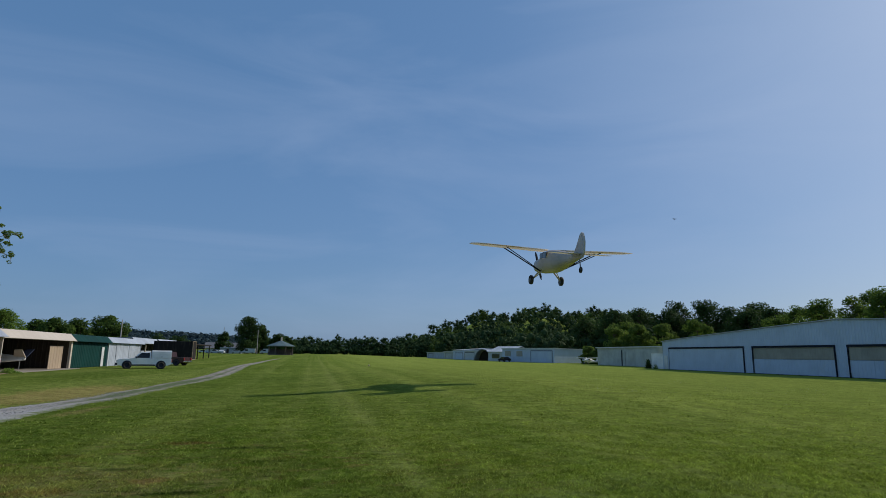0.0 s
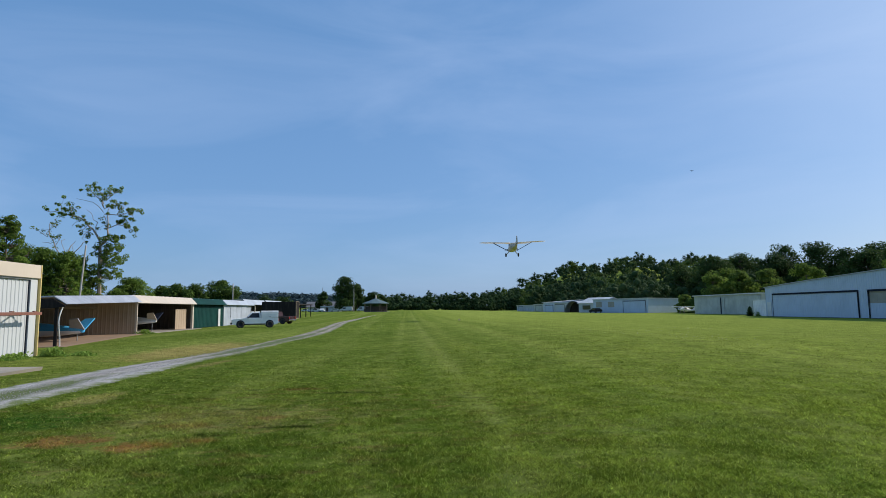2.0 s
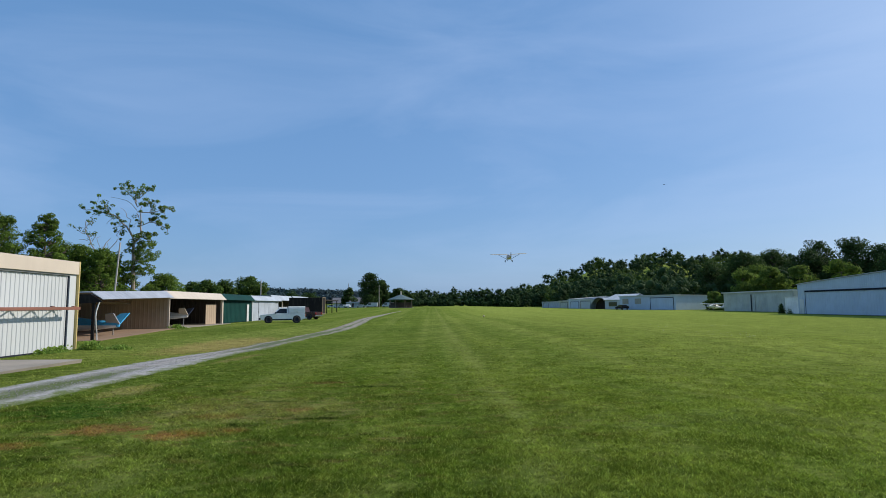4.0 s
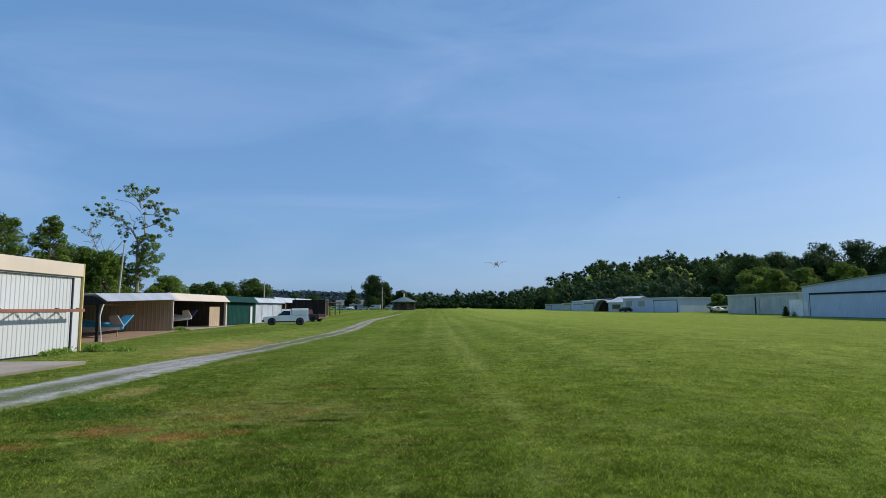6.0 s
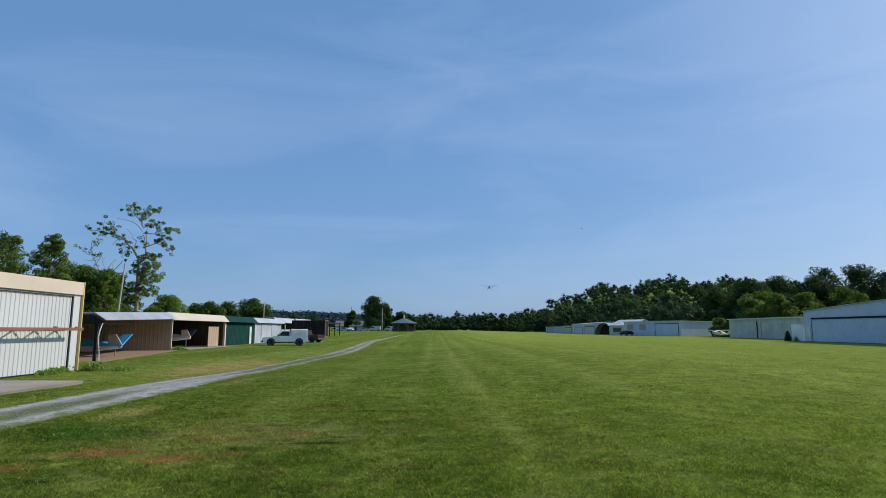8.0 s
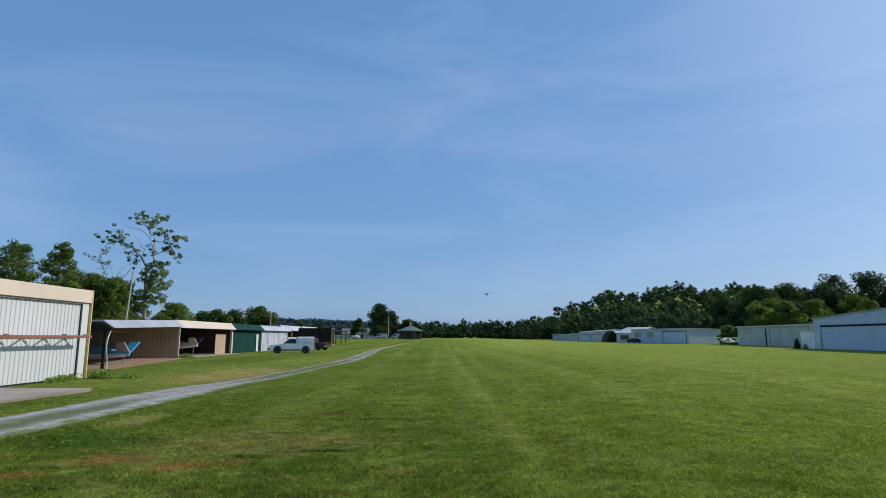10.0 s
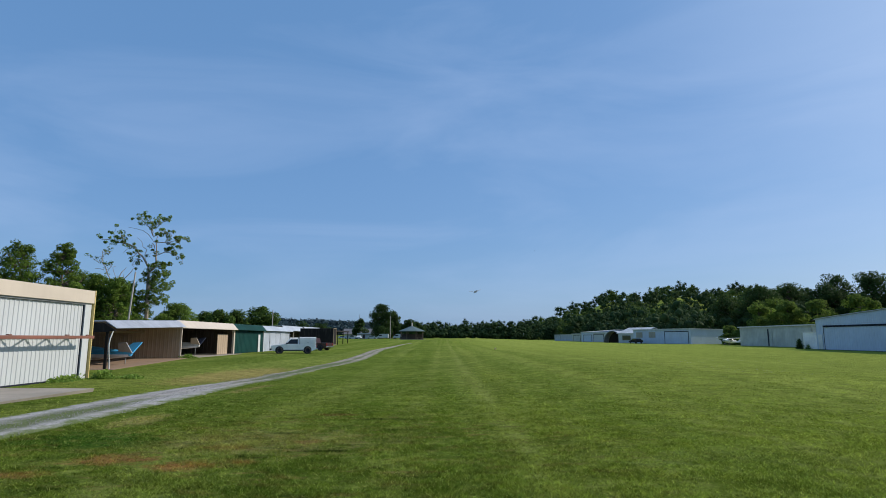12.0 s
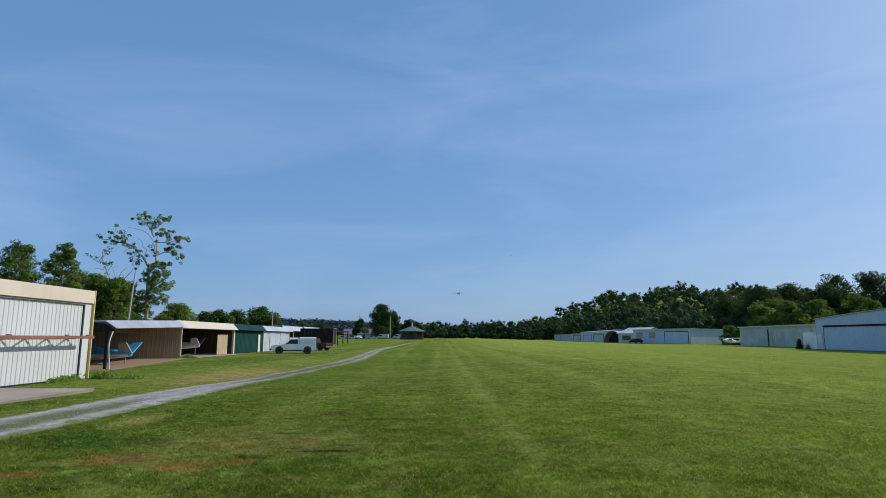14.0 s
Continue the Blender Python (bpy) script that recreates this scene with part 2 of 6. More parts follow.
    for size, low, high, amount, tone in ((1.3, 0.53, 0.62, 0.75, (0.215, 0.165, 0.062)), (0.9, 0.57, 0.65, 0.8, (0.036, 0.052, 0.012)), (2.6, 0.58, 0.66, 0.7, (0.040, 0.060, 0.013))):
        thatch_shade = noise_of(nt, across.outputs["Vector"], size, 6.0, 0.7, low, high)
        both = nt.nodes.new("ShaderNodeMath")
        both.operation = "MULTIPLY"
        nt.links.new(thatch_shade, both.inputs[0])
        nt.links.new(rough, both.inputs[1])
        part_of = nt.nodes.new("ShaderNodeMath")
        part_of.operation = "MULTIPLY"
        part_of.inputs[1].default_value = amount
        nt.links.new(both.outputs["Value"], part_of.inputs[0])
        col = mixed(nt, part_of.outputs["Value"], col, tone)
    # thick and thin growth, at three sizes
    sizes = ((0.8, 3.0, 0.72, 0.96), (2.6, 4.0, 0.86, 1.14), (11.0, 4.0, 0.7, 1.3)) if standing else ((0.8, 3.0, 0.88, 1.14), (2.6, 4.0, 0.84, 1.16), (11.0, 4.0, 0.80, 1.20))
    for size, detail, lo, hi in sizes:
        gain = nt.nodes.new("ShaderNodeMapRange")
        gain.inputs["To Min"].default_value, gain.inputs["To Max"].default_value = lo, hi
        nt.links.new(noise_of(nt, co, size, detail, 0.65, 0.36, 0.64), gain.inputs["Value"])
        times = nt.nodes.new("ShaderNodeVectorMath")
        times.operation = "SCALE"
        nt.links.new(col, times.inputs[0])
        nt.links.new(gain.outputs["Result"], times.inputs["Scale"])
        col = times.outputs["Vector"]
    if standing:
        geo = nt.nodes.new("ShaderNodeNewGeometry")
        pale = nt.nodes.new("ShaderNodeMapRange")
        pale.inputs["From Min"].default_value, pale.inputs["From Max"].default_value = 0.78, 1.0
        pale.inputs["To Max"].default_value = 0.42
        nt.links.new(geo.outputs["Random Per Island"], pale.inputs["Value"])
        col = mixed(nt, pale.outputs["Result"], col, (0.33, 0.35, 0.13))
        vary = nt.nodes.new("ShaderNodeMapRange")
        vary.inputs["To Min"].default_value, vary.inputs["To Max"].default_value = 0.62, 2.0
        nt.links.new(geo.outputs["Random Per Island"], vary.inputs["Value"])
        scale = nt.nodes.new("ShaderNodeVectorMath")
        scale.operation = "SCALE"
        nt.links.new(col, scale.inputs[0])
        nt.links.new(vary.outputs["Result"], scale.inputs["Scale"])
        rich = nt.nodes.new("ShaderNodeVectorMath")
        rich.operation = "MULTIPLY"
        rich.inputs[1].default_value = (1.02, 1.08, 0.72)
        nt.links.new(scale.outputs["Vector"], rich.inputs[0])
        col = rich.outputs["Vector"]
    nt.links.new(col, bsdf.inputs["Base Color"])
    bsdf.inputs["Roughness"].default_value = 1.0
    bsdf.inputs["Specular IOR Level"].default_value = 0.0
    if standing:
        tr = nt.nodes.new("ShaderNodeBsdfTranslucent")
        nt.links.new(col, tr.inputs["Color"])
        mx = nt.nodes.new("ShaderNodeMixShader")
        mx.inputs["Fac"].default_value = 0.5
        nt.links.new(bsdf.outputs["BSDF"], mx.inputs[1])
        nt.links.new(tr.outputs["BSDF"], mx.inputs[2])
        nt.links.new(mx.outputs["Shader"], nt.nodes["Material Output"].inputs["Surface"])
    else:
        bumped(nt, bsdf, blade, 0.8, 0.04)
    return m


def gravel_mat():
    m, nt, bsdf = nodes_of("gravel")
    co = nt.nodes.new("ShaderNodeTexCoord")
    ob = co.outputs["Object"]
    vo = node(nt, "ShaderNodeTexVoronoi", Scale=24.0)
    nt.links.new(ob, vo.inputs["Vector"])
    big = noise_of(nt, ob, 0.6, 4.0)
    col = mixed(nt, vo.outputs["Color"], (0.19, 0.185, 0.18), (0.46, 0.45, 0.44))
    col = mixed(nt, big, col, (0.30, 0.28, 0.26))
    # dusty and brown further on; the middle of the lane is half grown over
    sep = nt.nodes.new("ShaderNodeSeparateXYZ")
    nt.links.new(co.outputs["UV"], sep.inputs["Vector"])
    dusty = nt.nodes.new("ShaderNodeMapRange")
    dusty.inputs["From Min"].default_value, dusty.inputs["From Max"].default_value = 21.0, 30.0
    dusty.inputs["To Max"].default_value = 0.8
    nt.links.new(sep.outputs["Y"], dusty.inputs["Value"])
    col = mixed(nt, dusty.outputs["Result"], col, (0.30, 0.255, 0.20))
    worn = nt.nodes.new("ShaderNodeMath")
    worn.operation = "MULTIPLY"
    nt.links.new(noise_of(nt, ob, 0.9, 6.0, 0.75, 0.45, 0.62), worn.inputs[0])
    nt.links.new(dusty.outputs["Result"], worn.inputs[1])
    col = mixed(nt, worn.outputs["Value"], col, (0.105, 0.10, 0.065))
    d = nt.nodes.new("ShaderNodeMath")
    d.operation = "SUBTRACT"
    d.inputs[1].default_value = 0.52
    nt.links.new(sep.outputs["X"], d.inputs[0])
    ab = nt.nodes.new("ShaderNodeMath")
    ab.operation = "ABSOLUTE"
    nt.links.new(d.outputs["Value"], ab.inputs[0])
    nz = noise_of(nt, ob, 1.3, 5.0, 0.6, 0.0, 1.0)
    s = nt.nodes.new("ShaderNodeMath")
    s.operation = "MULTIPLY_ADD"
    s.inputs[1].default_value = 0.55
    nt.links.new(nz, s.inputs[0])
    nt.links.new(ab.outputs["Value"], s.inputs[2])
    # more grass on it in some stretches than in others
    along = nt.nodes.new("ShaderNodeMath")
    along.operation = "MULTIPLY"
    along.inputs[1].default_value = 0.01
    nt.links.new(sep.outputs["Y"], along.inputs[0])
    grown = nt.nodes.new("ShaderNodeValToRGB")
    stops = grown.color_ramp
    stops.elements[0].position, stops.elements[1].position = 0.14, 1.0
    stops.elements[0].color, stops.elements[1].color = (0.08, 0.08, 0.08, 1), (0.3, 0.3, 0.3, 1)
    for at, v in ((0.19, 0.36), (0.24, 0.28), (0.30, 0.0), (0.46, 0.0), (0.55, 0.17)):
        e = stops.elements.new(at)
        e.color = (v, v, v, 1)
    nt.links.new(along.outputs["Value"], grown.inputs["Fac"])
    lift = nt.nodes.new("ShaderNodeMath")
    lift.operation = "ADD"
    nt.links.new(s.outputs["Value"], lift.inputs[0])
    nt.links.new(grown.outputs["Color"], lift.inputs[1])
    r = nt.nodes.new("ShaderNodeMapRange")
    r.inputs["From Min"].default_value, r.inputs["From Max"].default_value = 0.64, 0.46
    nt.links.new(lift.outputs["Value"], r.inputs["Value"])
    col = mixed(nt, r.outputs["Result"], col, (0.085, 0.11, 0.03))
    # ragged grass edges
    e = nt.nodes.new("ShaderNodeMath")
    e.operation = "SUBTRACT"
    e.inputs[1].default_value = 0.5
    nt.links.new(sep.outputs["X"], e.inputs[0])
    ea = nt.nodes.new("ShaderNodeMath")
    ea.operation = "ABSOLUTE"
    nt.links.new(e.outputs["Value"], ea.inputs[0])
    em = nt.nodes.new("ShaderNodeMath")
    em.operation = "MULTIPLY_ADD"
    em.inputs[1].default_value = 0.7
    nt.links.new(noise_of(nt, ob, 2.2, 6.0, 0.7, 0.0, 1.0), em.inputs[0])
    nt.links.new(ea.outputs["Value"], em.inputs[2])
    er = nt.nodes.new("ShaderNodeMapRange")
    er.inputs["From Min"].default_value, er.inputs["From Max"].default_value = 0.66, 0.80
    nt.links.new(em.outputs["Value"], er.inputs["Value"])
    col = mixed(nt, er.outputs["Result"], col, (0.105, 0.135, 0.03))
    nt.links.new(col, bsdf.inputs["Base Color"])
    bsdf.inputs["Roughness"].default_value = 0.95
    bumped(nt, bsdf, vo.outputs["Distance"], 0.6, 0.03)
    return m


def glassy(name, color=(0.02, 0.025, 0.03)):
    m, nt, bsdf = nodes_of(name)
    bsdf.inputs["Base Color"].default_value = (*color, 1)
    bsdf.inputs["Roughness"].default_value = 0.06
    bsdf.inputs["Specular IOR Level"].default_value = 0.8
    return m


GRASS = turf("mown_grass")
GRAVEL = gravel_mat()
WHITE = painted("white_paint", (0.48, 0.50, 0.51), 0.5, 0.08, fade=0.03)
CAR_WHITE = painted("white_car_paint", (0.80, 0.80, 0.80), 0.3, 0.08)
GREY_SHEET = painted("grey_white_sheet", (0.36, 0.40, 0.46), 0.55, 0.2)
OFF_WHITE = painted("weathered_white_metal", (0.60, 0.60, 0.59), 0.5, 0.35)
CREAM = painted("cream_metal", (0.53, 0.455, 0.37), 0.5, 0.08, fade=0.05)
TAN = painted("tan_metal", (0.38, 0.285, 0.195), 0.55, 0.12)
TAN_PALE = painted("pale_tan_metal", (0.45, 0.46, 0.41), 0.55, 0.3)
YELLOW = painted("faded_yellow_trim", (0.55, 0.42, 0.16), 0.5, 0.3)
GALV = painted("galvanised_roof", (0.42, 0.43, 0.46), 0.45, 0.3, 0.35)
GREEN = painted("green_metal", (0.004, 0.038, 0.033), 0.7, 0.05, spec=0.12)
STEEL_RED = painted("red_oxide_steel", (0.20, 0.075, 0.05), 0.6, 0.3)
STEEL = painted("bare_steel", (0.28, 0.28, 0.28), 0.45, 0.3, 0.5)
DARK = painted("dark_trim", (0.016, 0.020, 0.034), 0.7, 0.1, spec=0.15)
BLACK = painted("black_sheet", (0.020, 0.017, 0.016), 0.8, 0.3, spec=0.15)
BROWN = painted("brown_board", (0.07, 0.052, 0.038), 0.75, 0.3)
GREY_WOOD = painted("silvered_timber", (0.40, 0.37, 0.33), 0.85, 0.3)
WOOD = painted("weathered_timber", (0.20, 0.15, 0.10), 0.8, 0.4)
CONCRETE = painted("concrete", (0.27, 0.24, 0.20), 0.9, 0.4)
DIRT = painted("bare_dirt", (0.25, 0.165, 0.105), 0.95, 0.4, scale=2.0)
FABRIC = painted("cream_fabric", (0.47, 0.405, 0.345), 0.45, 0.22)
RUBBER = painted("rubber", (0.018, 0.018, 0.018), 0.8, 0.3)
AQUA = painted("light_blue_paint", (0.07, 0.40, 0.74), 0.35, 0.1)
MAROON = painted("dark_red_paint", (0.035, 0.008, 0.009), 0.3, 0.2)
TIN_BLUE = painted("pale_blue_metal", (0.47, 0.54, 0.64), 0.5, 0.1, fade=0.05)
NAVY = painted("navy_paint", (0.02, 0.03, 0.07), 0.35, 0.1)
SHEET = painted("translucent_tan_sheet", (0.33, 0.30, 0.24), 0.6, 0.3)
ROOF_GREEN = painted("dark_green_roof", (0.085, 0.13, 0.135), 0.6, 0.3)
ROOF_GREY = painted("grey_shingle", (0.14, 0.14, 0.15), 0.8, 0.3)
BARK = painted("bark", (0.12, 0.09, 0.065), 0.9, 0.5)
BARK_PALE = painted("pale_bark", (0.30, 0.25, 0.19), 0.9, 0.5)
GLASS = glassy("dark_glass")
CHROME = painted("chrome", (0.6, 0.6, 0.6), 0.2, 0.1, 1.0)
LAMP_RED = painted("red_lens", (0.35, 0.02, 0.02), 0.3, 0.05)
BALL = painted("white_marker", (0.66, 0.60, 0.36), 0.6, 0.3)
LEAF = leafy("leaves_mid", (0.105, 0.185, 0.030), (0.200, 0.300, 0.052), 0.5, 0.6)
LEAF_DARK = leafy("leaves_dark", (0.042, 0.082, 0.022), (0.066, 0.114, 0.030), 0.35, 0.6)
LEAF_LIGHT = leafy("leaves_light", (0.120, 0.200, 0.036), (0.250, 0.350, 0.075), 0.58, 0.55)
LEAF_HILL = leafy("leaves_hill", (0.034, 0.069, 0.024), (0.052, 0.094, 0.033), 0.28, 0.70)
LEAF_HILL_LIGHT = leafy("leaves_hill_light", (0.072, 0.122, 0.026), (0.118, 0.172, 0.042), 0.45, 0.75)
WEED = leafy("leaves_weed", (0.160, 0.270, 0.045), (0.300, 0.430, 0.095), 0.6, 0.85)
# blue haze of distance is mixed into these two leaf colours
LEAF_HAZED = leafy("leaves_far_hazed", (0.048, 0.084, 0.100), (0.074, 0.118, 0.135))
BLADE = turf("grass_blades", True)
CLOVER = painted("clover_white", (0.46, 0.48, 0.34), 0.9, 0.1)
STONE = painted("grey_stone", (0.27, 0.265, 0.26), 0.9, 0.1)
WING = doped()


# ---- building helpers ----
def thing(name, m, label, category, group="", kind=""):
    ob = new(name)
    ob.matrix_basis = m
    return tagged(ob, label, category, group, kind)


def mesh_ob(name, bm, material, smooth=False):
    me = bpy.data.meshes.new(name)
    bmesh.ops.recalc_face_normals(bm, faces=bm.faces)
    bm.to_mesh(me)
    bm.free()
    me.materials.append(material)
    if smooth:
        for p in me.polygons:
            p.use_smooth = True
    return new(name, me)


def part(name, bm, material, parent, label="", smooth=False):
    ob = mesh_ob(name, bm, material, smooth)
    ob.parent = parent
    return tagged(ob, label)


def fast_mesh(name, verts, faces, material):
    """A mesh from numpy arrays of points and of equal-sided faces."""
    me = bpy.data.meshes.new(name)
    n, k = faces.shape
    me.vertices.add(len(verts))
    me.vertices.foreach_set("co", np.ascontiguousarray(verts, dtype=np.float32).ravel())
    me.loops.add(n * k)
    me.loops.foreach_set("vertex_index", np.ascontiguousarray(faces, dtype=np.int32).ravel())
    me.polygons.add(n)
    me.polygons.foreach_set("loop_start", np.arange(0, n * k, k, dtype=np.int32))
    me.polygons.foreach_set("loop_total", np.full(n, k, dtype=np.int32))
    me.materials.append(material)
    me.update(calc_edges=True)
    return me


def box(bm, x0, x1, y0, y1, z0, z1, bevel=0.0):
    vs = bmesh.ops.create_cube(bm, size=1.0, matrix=Matrix.Translation(((x0 + x1) / 2, (y0 + y1) / 2, (z0 + z1) / 2)) @ Matrix.Diagonal((x1 - x0, y1 - y0, z1 - z0, 1)))["verts"]
    if bevel:
        es = {e for v in vs for e in v.link_edges}
        bmesh.ops.bevel(bm, geom=list(es), offset=bevel, segments=2, affect="EDGES", profile=0.6)
    return bm


def boxes(*sizes, bevel=0.0):
    bm = bmesh.new()
    for s in sizes:
        box(bm, *s, bevel=bevel)
    return bm


def prism(bm, pts, axis, a, b):
    """Extrude a 2D outline along an axis ('x' or 'y') from a to b; pts are (other, z)."""
    def at(p, s):
        return (s, p[0], p[1]) if axis == "x" else (p[0], s, p[1])
    lo = [bm.verts.new(at(p, a)) for p in pts]
    hi = [bm.verts.new(at(p, b)) for p in pts]
    bm.faces.new(lo)
    bm.faces.new(hi[::-1])
    for i in range(len(pts)):
        j = (i + 1) % len(pts)
        bm.faces.new((lo[i], hi[i], hi[j], lo[j]))
    return bm


def rod(bm, p, q, r0, r1=None, sides=8):
    """A tapered round bar from p to q."""
    p, q = Vector(p), Vector(q)
    r1 = r0 if r1 is None else r1
    m = Matrix.Translation((p + q) / 2) @ (q - p).to_track_quat("Z", "Y").to_matrix().to_4x4()
    bmesh.ops.create_cone(bm, cap_ends=True, segments=sides, radius1=r0, radius2=r1, depth=(q - p).length, matrix=m)
    return bm


def ribbed(bm, a, b, z0, top, out, pitch=0.3, depth=0.025, thick=0.04):
    """Ribbed sheet from a to b (x, y); top: a height, or a function of the share of the way; ribs stand out along out (x, y)."""
    a, b, out = Vector(a), Vector(b), Vector(out).normalized()
    length = (b - a).length
    n = max(1, round(length / pitch))
    prof = []
    for i in range(n):
        for s, d in ((0.0, 0.0), (0.62, 0.0), (0.70, depth), (0.92, depth)):
            prof.append(((i + s) / n, d))
    prof.append((1.0, 0.0))
    rows = []
    for s, d in prof:
        z1 = top(s) if callable(top) else top
        p = a + (b - a) * s
        f, k = p + out * d, p - out * thick
        rows.append([bm.verts.new((f.x, f.y, z0)), bm.verts.new((f.x, f.y, z1)), bm.verts.new((k.x, k.y, z1)), bm.verts.new((k.x, k.y, z0))])
    for r, s in zip(rows, rows[1:]):
        for i in range(4):
            bm.faces.new((r[i], s[i], s[(i + 1) % 4], r[(i + 1) % 4]))
    bm.faces.new(rows[0])
    bm.faces.new(rows[-1][::-1])
    return bm


def sheet_wall(*args, **kw):
    return ribbed(bmesh.new(), *args, **kw)


def smoothstep(a, b, v):
    t = np.clip((np.asarray(v, dtype=float) - a) / (b - a), 0, 1)
    return t * t * (3 - 2 * t)


# ---- the ground: one sheet to the horizon ----
HILL_B = [-60, -34, -28, -22, -16, -10, -6, -2, 0, 7, 8.7, 10.6, 12.5, 14.7, 16, 17.3, 19.8, 21, 23.2, 24.6, 27, 29, 35, 40, 45, 52, 60, 180]
HILL_Z = [6, 10, 24, 32, 34, 32, 24, 12, 5, 2, 6, 15, 25, 33, 42, 40, 38, 44, 45, 40, 42, 37, 29, 24, 20, 16, 14, 6]


def ground_z(x, y):
    x, y = np.asarray(x, dtype=float), np.asarray(y, dtype=float)
    r = np.hypot(x, y)
    b = np.degrees(np.arctan2(x, y))
    far_rise = 1.05 * smoothstep(90, 220, y) * (1 - smoothstep(22, 50, x))
    crown = 0.28 * np.exp(-((x - 10) / 7.5) ** 2) * smoothstep(14, 24, y) * (1 - smoothstep(50, 90, y))
    top = np.interp(b, HILL_B, HILL_Z)
    near = np.interp(b, [0, 4, 8, 16, 20, 60], [700, 430, 420, 330, 250, 240])
    crest = np.interp(b, [0, 4, 8, 60], [1500, 700, 690, 640])
    hill = top * smoothstep(0, 1, (r - near) / (crest - near))
    hill = hill * (1 - 0.4 * smoothstep(1, 2.5, r / crest))
    swell = 0.03 * np.sin(x * 0.21 + 1.3) * np.sin(y * 0.13) * smoothstep(8, 30, r)
    # the strip falls away to a shallow swale along the lane
    swale = -0.46 * smoothstep(6, -4, x) * smoothstep(-15.5, -9.5, x) * smoothstep(12, 38, y) * (1 - smoothstep(48, 80, y))
    return far_rise + crown + hill + swell + swale


def gz(x, y):
    return float(ground_z(x, y))


def make_ground():
    radii = np.concatenate([[0.01], np.linspace(1.5, 60, 60), np.geomspace(62, 4200, 90)])
    n = 300
    ang = np.linspace(0, 2 * np.pi, n, endpoint=False)
    rr, aa = np.meshgrid(radii, ang, indexing="ij")
    x, y = rr * np.sin(aa), rr * np.cos(aa)
    v = np.stack([x, y, ground_z(x, y)], -1).reshape(-1, 3)
    i, j = np.meshgrid(np.arange(len(radii) - 1), np.arange(n), indexing="ij")
    j2 = (j + 1) % n
    f = np.stack([i * n + j, (i + 1) * n + j, (i + 1) * n + j2, i * n + j2], -1).reshape(-1, 4)
    me = fast_mesh("ground", v, f, GRASS)
    for p in me.polygons:
        p.use_smooth = True
    tagged(new("ground", me), "mown green airfield grass with yellowed and bare patches", "grass field", kind="structure")


make_ground()

LANE = [  # x, y, half the width
    (-8.6, -12, 1.0), (-8.55, 8, 1.0), (-8.4, 13, 1.03), (-8.5, 16, 1.15), (-8.65, 18.5, 1.2), (-8.76, 21, 1.03), (-8.7, 25, 0.83), (-8.85, 28, 0.83), (-9.05, 32, 0.85), (-9.2, 36, 0.85), (-9.1, 40, 0.88),
    (-8.85, 46, 1.0), (-8.6, 55, 1.1), (-8.5, 68, 0.9), (-8.75, 80, 0.8), (-9.05, 95, 0.8), (-9.2, 108, 0.6), (-8.6, 124, 0.35), (-7.4, 140, 0.2)]


def make_lane():
    rng = np.random.default_rng(3)
    px, py, ph = np.array(LANE).T
    ys = np.concatenate([np.arange(-12, 40, 0.4), np.arange(40, 140, 1.5)])
    xs = np.interp(ys, py, px)
    k = np.ones(9) / 9
    xs = np.convolve(np.pad(xs, 4, mode="edge"), k, "valid")
    cols = 9
    wob = np.convolve(rng.normal(0, 0.35, len(ys) + 8), k, "valid"), np.convolve(rng.normal(0, 0.35, len(ys) + 8), k, "valid")
    half = np.interp(ys, py, ph)
    v, uv = [], []
    for i, (x, y) in enumerate(zip(xs, ys)):
        for c in range(cols):
            u = c / (cols - 1)
            q = x - half[i] + wob[0][i] * 0.7 + u * (2 * half[i] + (wob[1][i] - wob[0][i]) * 0.7)
            z = gz(q, y) + (0.018 if 0 < c < cols - 1 else -0.01) + 0.012 * math.sin(u * 9.4)
            v.append((q, y, z))
            uv.append((u, y))
    i, j = np.meshgrid(np.arange(len(ys) - 1), np.arange(cols - 1), indexing="ij")
    f = np.stack([i * cols + j, i * cols + j + 1, (i + 1) * cols + j + 1, (i + 1) * cols + j], -1).reshape(-1, 4)
    me = fast_mesh("gravel_lane", np.array(v), f, GRAVEL)
    lay = me.uv_layers.new(name="UVMap")
    lay.data.foreach_set("uv", np.array(uv, dtype=np.float32)[f.ravel()].ravel())
    tagged(new("gravel_lane", me), "pale grey gravel lane with a grassed middle", "gravel road", kind="structure")


make_lane()


